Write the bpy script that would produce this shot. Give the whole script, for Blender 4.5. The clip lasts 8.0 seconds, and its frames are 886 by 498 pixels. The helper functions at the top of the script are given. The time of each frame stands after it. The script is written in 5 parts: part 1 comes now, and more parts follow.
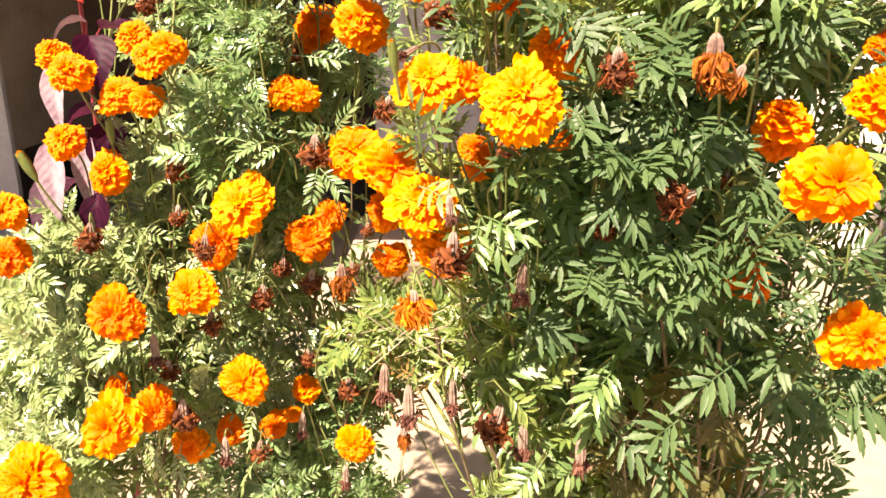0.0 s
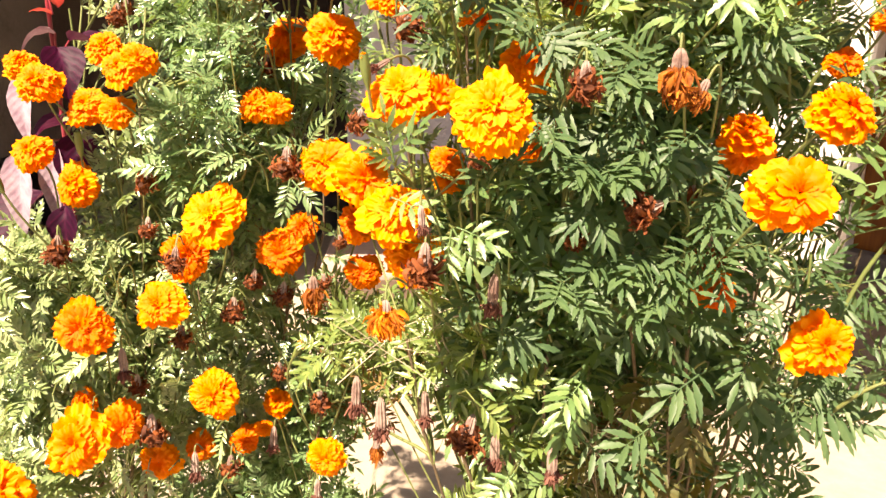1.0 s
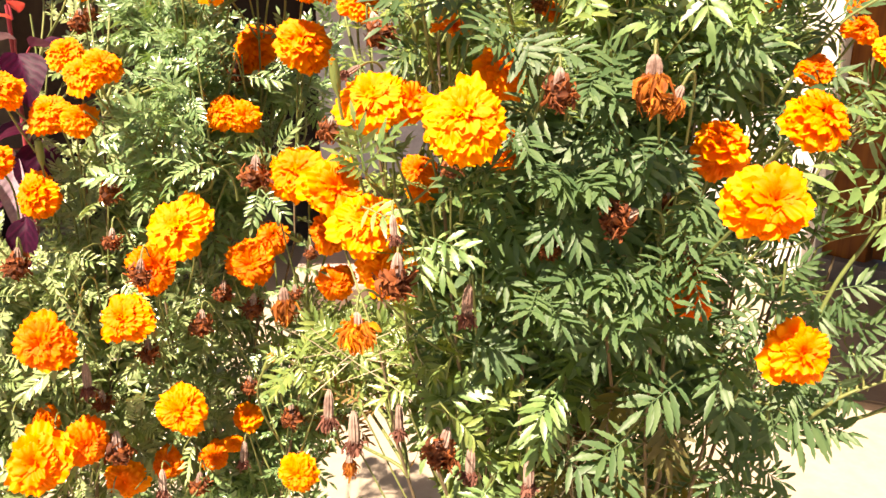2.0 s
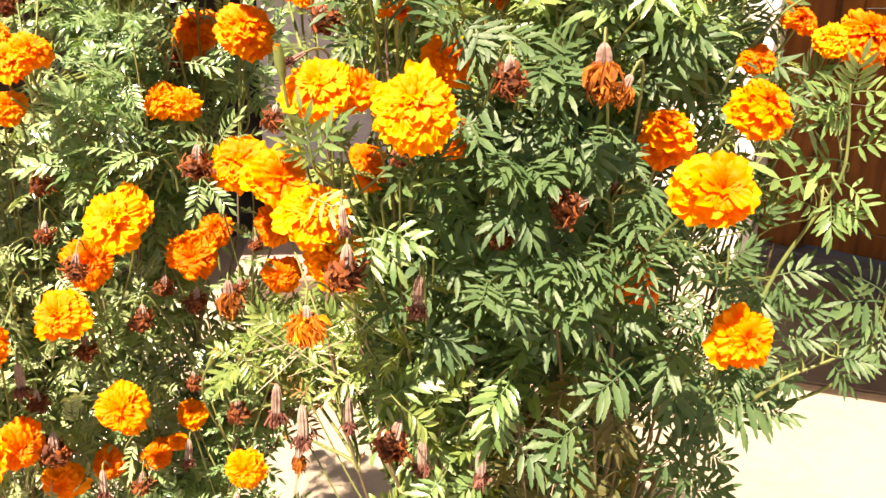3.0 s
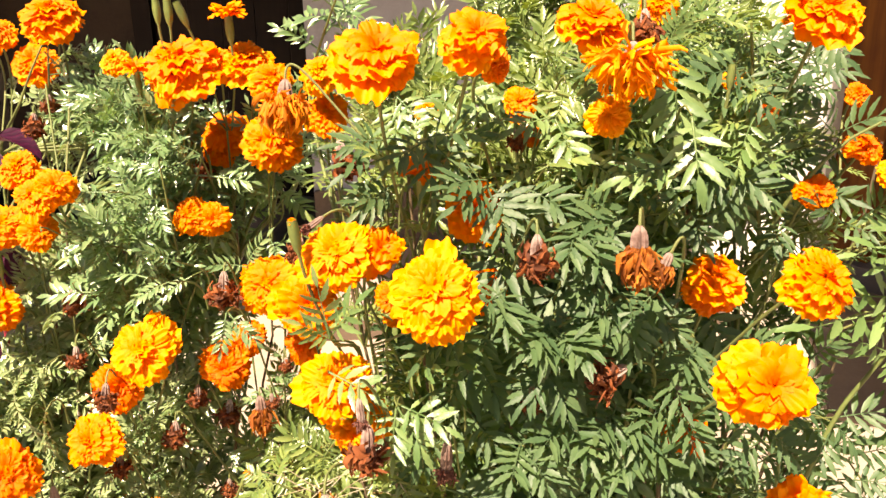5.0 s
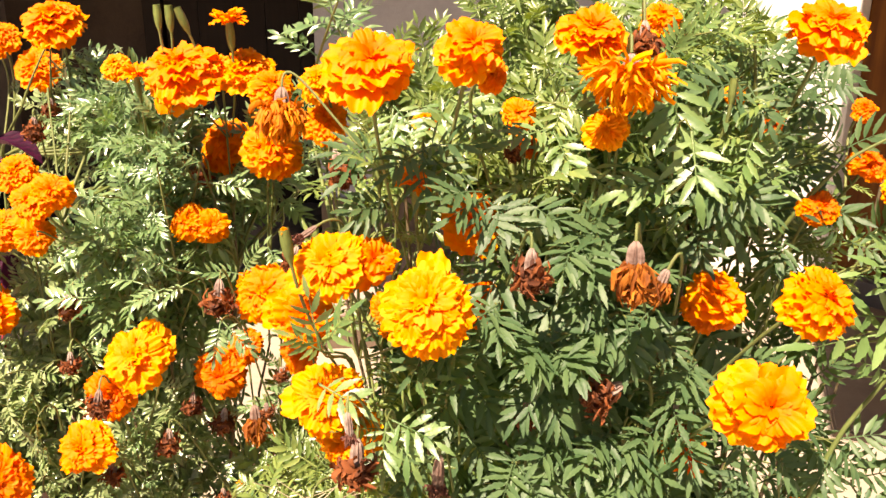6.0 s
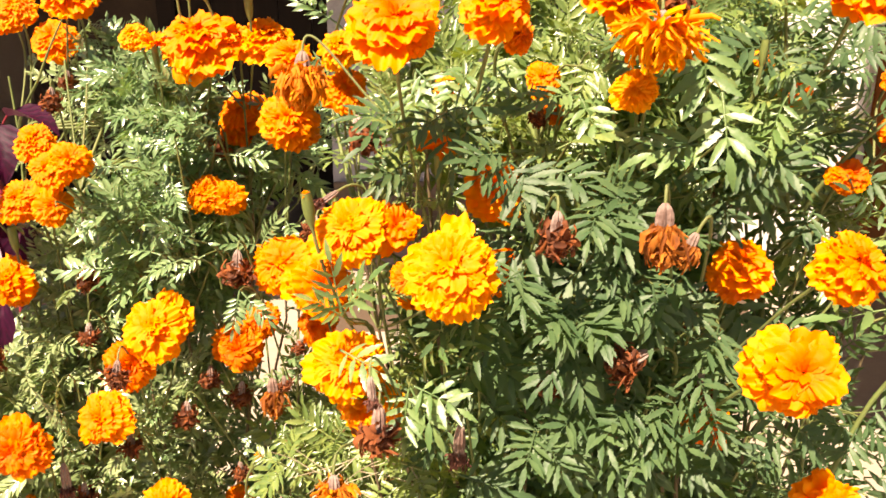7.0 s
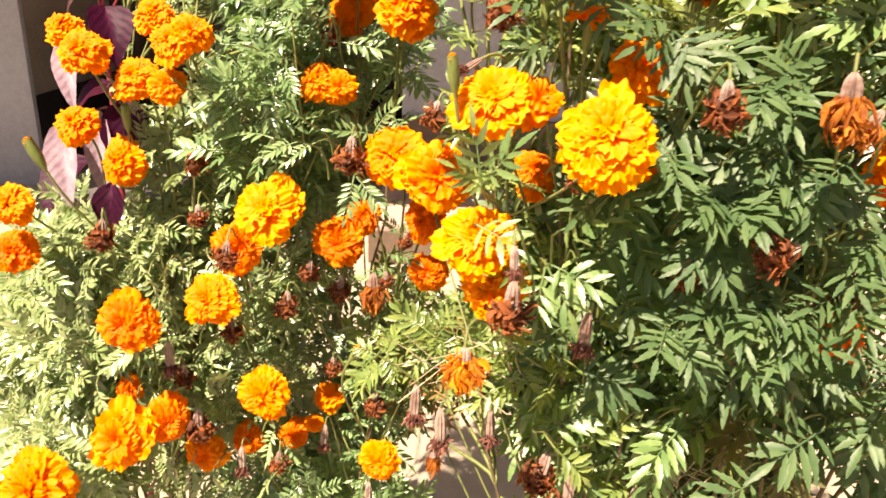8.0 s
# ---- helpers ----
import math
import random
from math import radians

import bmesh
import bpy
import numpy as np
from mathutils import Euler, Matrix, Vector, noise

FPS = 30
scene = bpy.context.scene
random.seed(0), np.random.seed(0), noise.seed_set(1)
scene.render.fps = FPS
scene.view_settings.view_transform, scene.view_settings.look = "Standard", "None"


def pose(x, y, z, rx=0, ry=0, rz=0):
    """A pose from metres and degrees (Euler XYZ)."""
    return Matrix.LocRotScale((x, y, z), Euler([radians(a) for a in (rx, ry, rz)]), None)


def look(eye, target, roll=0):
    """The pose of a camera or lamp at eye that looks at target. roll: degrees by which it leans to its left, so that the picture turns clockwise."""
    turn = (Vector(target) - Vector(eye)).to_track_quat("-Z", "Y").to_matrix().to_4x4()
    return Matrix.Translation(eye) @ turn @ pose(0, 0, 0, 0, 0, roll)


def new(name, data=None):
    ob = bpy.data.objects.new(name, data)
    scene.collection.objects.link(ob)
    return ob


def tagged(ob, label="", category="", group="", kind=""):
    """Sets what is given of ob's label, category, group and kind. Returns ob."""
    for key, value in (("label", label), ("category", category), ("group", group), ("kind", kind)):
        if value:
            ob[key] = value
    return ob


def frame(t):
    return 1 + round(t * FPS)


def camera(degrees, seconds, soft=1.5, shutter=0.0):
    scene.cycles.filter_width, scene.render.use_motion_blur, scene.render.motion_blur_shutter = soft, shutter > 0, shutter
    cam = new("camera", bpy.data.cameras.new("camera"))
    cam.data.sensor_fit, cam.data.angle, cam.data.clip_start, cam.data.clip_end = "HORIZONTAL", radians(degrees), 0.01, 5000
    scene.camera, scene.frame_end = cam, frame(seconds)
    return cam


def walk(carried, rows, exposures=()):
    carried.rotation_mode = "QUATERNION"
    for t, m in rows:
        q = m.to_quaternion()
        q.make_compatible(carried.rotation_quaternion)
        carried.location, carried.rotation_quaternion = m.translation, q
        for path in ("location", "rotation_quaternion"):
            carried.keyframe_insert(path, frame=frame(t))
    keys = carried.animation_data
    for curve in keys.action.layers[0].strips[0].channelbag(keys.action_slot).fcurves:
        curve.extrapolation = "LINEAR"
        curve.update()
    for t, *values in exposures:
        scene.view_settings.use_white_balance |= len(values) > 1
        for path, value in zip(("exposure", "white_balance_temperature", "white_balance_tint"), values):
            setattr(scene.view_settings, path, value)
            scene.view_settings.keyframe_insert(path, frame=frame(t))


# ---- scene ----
cam = camera(60.8, 8.0, soft=1.5, shutter=0.2)
PATH = [
    (0, (0.0140, 0.0089, 1.2576), (0.0056, 1.9178, 0.6607), 0.12),
    (0.5, (0.0137, 0.0068, 1.2581), (0.0631, 1.9179, 0.6706), 0.42),
    (1, (0.0140, 0.0026, 1.2555), (0.0795, 1.9220, 0.6973), 0.65),
    (1.2, (0.0138, 0.0024, 1.2548), (0.0818, 1.9222, 0.7010), 0.85),
    (2.3, (0.0165, 0.0212, 1.2526), (0.1665, 1.9430, 0.7195), 0.72),
    (2.5, (0.0153, 0.0217, 1.2536), (0.1767, 1.9406, 0.7136), 0.80),
    (3, (0.0123, 0.0262, 1.2511), (0.2891, 1.9260, 0.6909), 1.38),
    (3.5, (-0.0020, 0.0158, 1.2546), (0.1072, 1.9334, 0.6970), 0.10),
    (4, (0.0036, 0.0296, 1.2976), (0.1012, 1.9484, 0.7418), 1.94),
    (4.5, (0.0359, 0.0741, 1.3642), (0.1542, 1.9844, 0.7837), -0.59),
    (4.7, (0.0406, 0.0885, 1.3792), (0.1759, 1.9976, 0.7988), -0.75),
    (5.8, (0.0548, 0.1122, 1.3832), (0.1625, 2.0285, 0.8195), 0.08),
    (6, (0.0562, 0.1112, 1.3817), (0.1665, 2.0288, 0.8243), 0.18),
    (6.5, (0.0529, 0.1130, 1.3720), (0.1677, 2.0282, 0.8072), 0.29),
    (7, (0.0466, 0.1144, 1.3621), (0.1287, 2.0243, 0.7743), 0.17),
    (7.2, (0.0405, 0.1105, 1.3510), (0.0460, 2.0060, 0.7140), 0.10),
    (7.5, (0.0333, 0.1202, 1.3160), (0.0810, 2.0008, 0.6371), 2.07),
    (7.7, (0.0185, 0.1180, 1.3070), (0.0130, 1.9950, 0.6220), 2.25),
    (8, (-0.0200, 0.1168, 1.2993), (-0.0689, 1.9830, 0.5819), 2.31),
]
walk(cam, [(t, look(eye, target, roll)) for t, eye, target, roll in PATH], exposures=[(t, stops, 8300, 23.5) for t, stops in ((0.0, 1.67), (3.0, 1.72), (4.5, 1.57), (6.0, 1.39), (7.0, 1.43), (8.0, 1.55))])

# ---- light ----
SUN_AZ, SUN_EL = 212.0, 56.0   # degrees; azimuth clockwise from +y
world = bpy.data.worlds.new("sky")
world.use_nodes = True
scene.world = world
wn = world.node_tree.nodes
sky = wn.new("ShaderNodeTexSky")
sky.sky_type = "NISHITA"
sky.sun_disc = False
sky.sun_elevation, sky.sun_rotation = radians(SUN_EL), radians(SUN_AZ)
wn["Background"].inputs["Strength"].default_value = 0.038
world.node_tree.links.new(sky.outputs["Color"], wn["Background"].inputs["Color"])
sun = new("sun", bpy.data.lights.new("sun", "SUN"))
sun.data.energy, sun.data.angle, sun.data.color = 5.0, radians(0.55), (1.0, 0.94, 0.84)
sa, se = radians(SUN_AZ), radians(SUN_EL)
sun_way = Vector((math.sin(sa) * math.cos(se), math.cos(sa) * math.cos(se), math.sin(se)))
sun.matrix_world = look(sun_way * 20, (0, 0, 0))


# ---- materials ----
def mat(name):
    m = bpy.data.materials.new(name)
    m.use_nodes = True
    nt = m.node_tree
    return m, nt, nt.nodes["Principled BSDF"], nt.nodes["Material Output"]


def mix_rgb(nt, fac, a, b, kind="MIX"):
    n = nt.nodes.new("ShaderNodeMix")
    n.data_type, n.blend_type = "RGBA", kind
    for sock, v in ((n.inputs[0], fac), (n.inputs[6], a), (n.inputs[7], b)):
        if isinstance(v, bpy.types.NodeSocket):
            nt.links.new(v, sock)
        else:
            sock.default_value = v if isinstance(v, (int, float)) else (*v, 1.0)
    return n.outputs[2]


def noise_of(nt, scale, detail=4.0, rough=0.6, coord="Object"):
    tc = nt.nodes.new("ShaderNodeTexCoord")
    n = nt.nodes.new("ShaderNodeTexNoise")
    n.inputs["Scale"].default_value, n.inputs["Detail"].default_value, n.inputs["Roughness"].default_value = scale, detail, rough
    nt.links.new(tc.outputs[coord], n.inputs["Vector"])
    return n.outputs["Fac"]


def ramp(nt, fac, lo, hi):
    n = nt.nodes.new("ShaderNodeMapRange")
    n.inputs["From Min"].default_value, n.inputs["From Max"].default_value = lo, hi
    nt.links.new(fac, n.inputs["Value"])
    return n.outputs["Result"]


def bump(nt, bsdf, height, strength, distance):
    b = nt.nodes.new("ShaderNodeBump")
    b.inputs["Strength"].default_value, b.inputs["Distance"].default_value = strength, distance
    nt.links.new(height, b.inputs["Height"])
    nt.links.new(b.outputs["Normal"], bsdf.inputs["Normal"])


def any_random(nt):
    """A number that differs from object to object and from piece to piece of a joined mesh."""
    oi = nt.nodes.new("ShaderNodeObjectInfo")
    geo = nt.nodes.new("ShaderNodeNewGeometry")
    add = nt.nodes.new("ShaderNodeMath")
    add.operation = "ADD"
    nt.links.new(oi.outputs["Random"], add.inputs[0])
    nt.links.new(geo.outputs["Random Per Island"], add.inputs[1])
    fr = nt.nodes.new("ShaderNodeMath")
    fr.operation = "FRACT"
    nt.links.new(add.outputs[0], fr.inputs[0])
    return fr.outputs[0], oi.outputs["Random"]


def thin(name, base, other, dark, glow, through_share, rough, spec, scale, relief=0.25):
    """A thin plant surface: gloss on top, light shining through."""
    m, nt, p, out = mat(name)
    rnd, ornd = any_random(nt)
    col = mix_rgb(nt, rnd, base, other)
    col = mix_rgb(nt, ramp(nt, noise_of(nt, scale), 0.45, 0.75), col, dark)
    nt.links.new(col, p.inputs["Base Color"])
    p.inputs["Roughness"].default_value = rough
    p.inputs["Specular IOR Level"].default_value = spec
    bump(nt, p, noise_of(nt, scale * 6), relief, 0.002)
    tr = nt.nodes.new("ShaderNodeBsdfTranslucent")
    nt.links.new(mix_rgb(nt, 0.75, col, glow), tr.inputs["Color"])
    ms = nt.nodes.new("ShaderNodeMixShader")
    ms.inputs[0].default_value = through_share
    nt.links.new(p.outputs[0], ms.inputs[1])
    nt.links.new(tr.outputs[0], ms.inputs[2])
    nt.links.new(ms.outputs[0], out.inputs["Surface"])
    return m


LEAF = {
    "fine": thin("fine_leaf", (0.108, 0.215, 0.086), (0.255, 0.38, 0.17), (0.052, 0.115, 0.041), (0.28, 0.50, 0.06), 0.24, 0.28, 1.0, 30),
    # lit copy of the fine leaf: the left plant's sun glare put into colour
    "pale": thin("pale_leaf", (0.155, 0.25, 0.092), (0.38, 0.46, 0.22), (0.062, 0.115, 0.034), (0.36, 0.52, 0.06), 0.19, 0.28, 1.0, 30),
    "mid": thin("mid_leaf", (0.11, 0.195, 0.055), (0.26, 0.34, 0.10), (0.06, 0.115, 0.033), (0.38, 0.50, 0.02), 0.24, 0.32, 0.8, 30),
    "broad": thin("broad_leaf", (0.050, 0.108, 0.046), (0.097, 0.165, 0.067), (0.031, 0.070, 0.030), (0.22, 0.42, 0.03), 0.18, 0.46, 0.32, 25),
    "light": thin("light_leaf", (0.09, 0.185, 0.06), (0.20, 0.31, 0.11), (0.055, 0.12, 0.035), (0.34, 0.50, 0.03), 0.22, 0.36, 0.6, 25),
    "olive": thin("yellowing_leaf", (0.075, 0.092, 0.028), (0.115, 0.10, 0.035), (0.05, 0.055, 0.02), (0.42, 0.34, 0.03), 0.22, 0.5, 0.4, 25),
    "dry": thin("dry_leaf", (0.22, 0.13, 0.05), (0.34, 0.22, 0.08), (0.10, 0.05, 0.025), (0.4, 0.24, 0.08), 0.2, 0.8, 0.2, 40),
}


def petal_skin(name, tip, tip_two, core, glow):
    """Petals: paler at the frilled tips, deep orange towards the root."""
    m, nt, p, out = mat(name)
    rnd, ornd = any_random(nt)
    tc = nt.nodes.new("ShaderNodeTexCoord")
    ln = nt.nodes.new("ShaderNodeVectorMath")
    ln.operation = "LENGTH"
    nt.links.new(tc.outputs["Object"], ln.inputs[0])
    col = mix_rgb(nt, rnd, tip, tip_two)
    col = mix_rgb(nt, ramp(nt, noise_of(nt, 3.0, 5.0), 0.5, 0.8), col, core)
    # orange root: part pigment, part crease shade put into the colour
    col = mix_rgb(nt, ramp(nt, ln.outputs["Value"], 0.85, 0.38), col, core)
    nt.links.new(col, p.inputs["Base Color"])
    p.inputs["Roughness"].default_value = 0.62
    p.inputs["Specular IOR Level"].default_value = 0.22
    bump(nt, p, noise_of(nt, 9.0), 0.12, 0.05)
    tr = nt.nodes.new("ShaderNodeBsdfTranslucent")
    tr.inputs["Color"].default_value = (*glow, 1)
    ms = nt.nodes.new("ShaderNodeMixShader")
    ms.inputs[0].default_value = 0.26
    nt.links.new(p.outputs[0], ms.inputs[1])
    nt.links.new(tr.outputs[0], ms.inputs[2])
    nt.links.new(ms.outputs[0], out.inputs["Surface"])
    return m


PETAL = {
    "double": petal_skin("orange_petal", (0.95, 0.285, 0.004), (0.96, 0.345, 0.005), (0.93, 0.185, 0.003), (1.0, 0.22, 0.0)),
    "yellow": petal_skin("golden_petal", (0.96, 0.345, 0.005), (0.97, 0.42, 0.008), (0.94, 0.235, 0.004), (1.0, 0.28, 0.0)),
    "deep": petal_skin("deep_orange_petal", (0.92, 0.23, 0.004), (0.93, 0.29, 0.004), (0.85, 0.12, 0.004), (0.98, 0.16, 0.0)),
}
PETAL["open"] = PETAL["double"]
PETAL["small"] = PETAL["double"]
DRIED = {
    "brown": thin("dried_petal", (0.34, 0.10, 0.028), (0.085, 0.03, 0.016), (0.05, 0.022, 0.015), (0.5, 0.13, 0.02), 0.14, 0.75, 0.25, 2.0),
    "wilted": thin("wilted_petal", (0.52, 0.175, 0.02), (0.20, 0.058, 0.014), (0.13, 0.04, 0.016), (0.85, 0.22, 0.0), 0.18, 0.7, 0.25, 2.0),
    "pod": thin("mauve_tuft", (0.24, 0.105, 0.075), (0.12, 0.048, 0.036), (0.08, 0.03, 0.025), (0.4, 0.12, 0.06), 0.10, 0.8, 0.2, 2.0),
}
DRIED["fading"] = thin("limp_golden_petal", (0.96, 0.42, 0.008), (0.90, 0.30, 0.008), (0.75, 0.20, 0.01), (1.0, 0.32, 0.0), 0.24, 0.6, 0.25, 2.0)
DRIED["mop"] = thin("fading_petal", (0.85, 0.30, 0.010), (0.55, 0.15, 0.012), (0.34, 0.09, 0.014), (0.95, 0.26, 0.0), 0.2, 0.65, 0.25, 2.0)
STEM = thin("green_stem", (0.15, 0.20, 0.06), (0.19, 0.21, 0.07), (0.10, 0.13, 0.04), (0.2, 0.25, 0.05), 0.05, 0.5, 0.4, 40)
TWIG = thin("dry_twig", (0.46, 0.42, 0.30), (0.36, 0.32, 0.20), (0.2, 0.14, 0.08), (0.4, 0.3, 0.2), 0.0, 0.8, 0.2, 50)
WOODY = thin("brown_stem", (0.17, 0.13, 0.07), (0.13, 0.10, 0.06), (0.08, 0.05, 0.035), (0.2, 0.12, 0.05), 0.0, 0.75, 0.3, 50)
CALYX = thin("green_calyx", (0.17, 0.23, 0.06), (0.20, 0.25, 0.07), (0.12, 0.17, 0.05), (0.25, 0.3, 0.05), 0.1, 0.5, 0.4, 3.0)
PALE = thin("dry_calyx", (0.42, 0.335, 0.285), (0.26, 0.18, 0.145), (0.12, 0.06, 0.045), (0.5, 0.35, 0.25), 0.08, 0.75, 0.3, 3.0)
PURPLE = {
    "red": thin("red_young_leaf", (0.55, 0.06, 0.04), (0.6, 0.09, 0.05), (0.35, 0.02, 0.03), (0.8, 0.1, 0.08), 0.3, 0.5, 0.4, 30),
    "stalk": thin("crimson_stem", (0.35, 0.04, 0.06), (0.3, 0.03, 0.05), (0.2, 0.03, 0.04), (0.4, 0.05, 0.05), 0.05, 0.5, 0.4, 40),
}


def veined(name, base, dark, vein, glow, share):
    m, nt, p, out = mat(name)
    tc = nt.nodes.new("ShaderNodeTexCoord")
    sep = nt.nodes.new("ShaderNodeSeparateXYZ")
    nt.links.new(tc.outputs["Object"], sep.inputs[0])

    def calc(op, a, b):
        n = nt.nodes.new("ShaderNodeMath")
        n.operation = op
        for s, v in zip(n.inputs, (a, b)):
            if isinstance(v, bpy.types.NodeSocket):
                nt.links.new(v, s)
            else:
                s.default_value = v
        return n.outputs[0]

    ax = calc("ABSOLUTE", sep.outputs["X"], 0.0)
    wave = calc("SINE", calc("MULTIPLY", calc("SUBTRACT", sep.outputs["Y"], calc("MULTIPLY", ax, 1.4)), 480.0), 0.0)
    line = ramp(nt, wave, 0.55, 1.0)
    mid = ramp(nt, ax, 0.0022, 0.0008)
    both = calc("MAXIMUM", line, mid)
    col = mix_rgb(nt, ramp(nt, noise_of(nt, 45.0), 0.35, 0.65), base, dark)
    col = mix_rgb(nt, calc("MULTIPLY", both, 0.22), col, vein)
    nt.links.new(col, p.inputs["Base Color"])
    p.inputs["Roughness"].default_value = 0.55
    p.inputs["Specular IOR Level"].default_value = 0.2
    bump(nt, p, wave, 0.08, 0.003)
    tr = nt.nodes.new("ShaderNodeBsdfTranslucent")
    tr.inputs["Color"].default_value = (*glow, 1)
    ms = nt.nodes.new("ShaderNodeMixShader")
    ms.inputs[0].default_value = share
    nt.links.new(p.outputs[0], ms.inputs[1])
    nt.links.new(tr.outputs[0], ms.inputs[2])
    nt.links.new(ms.outputs[0], out.inputs["Surface"])
    return m


PURPLE["dark"] = veined("purple_leaf_veined", (0.034, 0.003, 0.020), (0.014, 0.002, 0.009), (0.13, 0.006, 0.05), (0.22, 0.005, 0.08), 0.16)
PURPLE["pale"] = veined("mauve_leaf_veined", (0.44, 0.36, 0.41), (0.27, 0.18, 0.24), (0.54, 0.46, 0.50), (0.28, 0.10, 0.18), 0.10)


def masonry(name, base, stain, scale, rough=0.85, relief=0.4, dust=None):
    m, nt, p, out = mat(name)
    col = mix_rgb(nt, ramp(nt, noise_of(nt, scale), 0.42, 0.7), base, stain)
    col = mix_rgb(nt, ramp(nt, noise_of(nt, scale * 14, 6.0, 0.7), 0.35, 0.8), col, dust or tuple(min(1.0, c * 1.15) for c in base))
    nt.links.new(col, p.inputs["Base Color"])
    p.inputs["Roughness"].default_value = rough
    bump(nt, p, noise_of(nt, scale * 22, 6.0, 0.7), relief, 0.006)
    return m


GROUND = masonry("dusty_concrete", (0.36, 0.305, 0.235), (0.27, 0.222, 0.165), 1.3, 0.9, 0.5)
WHITEWASH = masonry("whitewash", (0.68, 0.66, 0.62), (0.58, 0.55, 0.50), 2.0, 0.85, 0.25)
GREYWASH = masonry("grey_plaster", (0.33, 0.345, 0.395), (0.26, 0.265, 0.30), 2.2, 0.85, 0.3)
# recess walls: the shade of the enclosed recess is put into this colour
RECESSWALL = masonry("recess_shade_plaster", (0.06, 0.040, 0.028), (0.032, 0.020, 0.014), 3.0, 0.85, 0.4)
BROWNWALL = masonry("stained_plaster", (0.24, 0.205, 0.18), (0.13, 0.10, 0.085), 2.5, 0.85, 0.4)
PINKISH = masonry("pinkish_cement", (0.40, 0.30, 0.25), (0.30, 0.215, 0.175), 3.0, 0.85, 0.4)
KERB = masonry("dark_cement", (0.10, 0.09, 0.085), (0.06, 0.05, 0.05), 5.0, 0.7, 0.4)
DARKBROWN = masonry("plain_dark_brown", (0.13, 0.092, 0.062), (0.09, 0.062, 0.042), 3.0, 0.6, 0.3)
BLACK = masonry("plain_black", (0.012, 0.010, 0.010), (0.02, 0.015, 0.014), 6.0, 0.6, 0.3)
# for the unseen slabs that are added to cast shade
SHADE_SLAB = masonry("shade_slab_concrete", (0.35, 0.33, 0.31), (0.25, 0.23, 0.21), 2.0)


def timber(name, base, dark):
    m, nt, p, out = mat(name)
    tc = nt.nodes.new("ShaderNodeTexCoord")
    mp = nt.nodes.new("ShaderNodeMapping")
    mp.inputs["Scale"].default_value = (30, 30, 2.0)
    nt.links.new(tc.outputs["Object"], mp.inputs["Vector"])
    n = nt.nodes.new("ShaderNodeTexNoise")
    n.inputs["Scale"].default_value, n.inputs["Detail"].default_value = 1.0, 6.0
    nt.links.new(mp.outputs["Vector"], n.inputs["Vector"])
    rnd, ornd = any_random(nt)
    col = mix_rgb(nt, ramp(nt, n.outputs["Fac"], 0.3, 0.75), base, dark)
    col = mix_rgb(nt, ramp(nt, noise_of(nt, 3.0), 0.4, 0.8), col, dark)
    nt.links.new(col, p.inputs["Base Color"])
    p.inputs["Roughness"].default_value = 0.5
    p.inputs["Specular IOR Level"].default_value = 0.15
    bump(nt, p, n.outputs["Fac"], 0.2, 0.002)
    return m


DOORWOOD = timber("varnished_wood", (0.21, 0.074, 0.012), (0.085, 0.026, 0.006))
# brown wood taken near black, with the shade of the recess in its colour
RECESSWOOD = timber("recess_shade_wood", (0.020, 0.011, 0.007), (0.011, 0.006, 0.004))


# ---- mesh helpers ----
def part(name, bm, material, parent, label=""):
    me = bpy.data.meshes.new(name)
    bm.to_mesh(me)
    bm.free()
    for f in me.polygons:
        f.use_smooth = False
    return mesh_part(name, me, material, parent, label)


def mesh_part(name, me, material, parent, label=""):
    if material and not me.materials:
        me.materials.append(material)
    ob = new(name, me)
    ob.parent = parent
    if label:
        ob["label"] = label
    return ob


def raw_mesh(name, verts, faces, material, smooth=True):
    me = bpy.data.meshes.new(name)
    me.from_pydata([tuple(v) for v in verts], [], faces)
    me.materials.append(material)
    if smooth:
        me.polygons.foreach_set("use_smooth", [True] * len(me.polygons))
    me.update()
    return me


def box(bm, x0, x1, y0, y1, z0, z1, bevel=0.0):
    made = bmesh.ops.create_cube(bm, size=1.0, matrix=Matrix.LocRotScale(((x0 + x1) / 2, (y0 + y1) / 2, (z0 + z1) / 2), None, (x1 - x0, y1 - y0, z1 - z0)))
    if bevel:
        edges = list({e for v in made["verts"] for e in v.link_edges})
        bmesh.ops.bevel(bm, geom=edges, offset=bevel, segments=2, affect="EDGES", profile=0.6)


def box_part(name, material, parent, x0, x1, y0, y1, z0, z1, bevel=0.004, label=""):
    bm = bmesh.new()
    box(bm, x0, x1, y0, y1, z0, z1, bevel)
    return part(name, bm, material, parent, label)


def thing(name, label, category, group="", kind="", at=(0, 0, 0), turn=0.0):
    ob = new(name)
    ob.matrix_basis = pose(*at, 0, 0, turn)
    return tagged(ob, label, category, group, kind)


# ---- ground and building ----
bm = bmesh.new()
bmesh.ops.create_grid(bm, x_segments=60, y_segments=60, size=30.0)
for v in bm.verts:
    v.co.z = -0.004 + 0.006 * noise.noise(v.co * 0.6)
tagged(part("ground", bm, GROUND, None), "sunlit cream-coloured dusty concrete courtyard ground", "ground", kind="structure")

# back wall: grey plaster, with a dark doorway to its left
def wall(name, material, x0, x1, y0, y1, z0, z1, label, turn=0.0, at=(0, 0, 0)):
    ob = box_part(name, material, None, x0, x1, y0, y1, z0, z1, 0.006)
    ob.matrix_basis = pose(*at, 0, 0, turn)
    return tagged(ob, label, "wall", kind="structure")


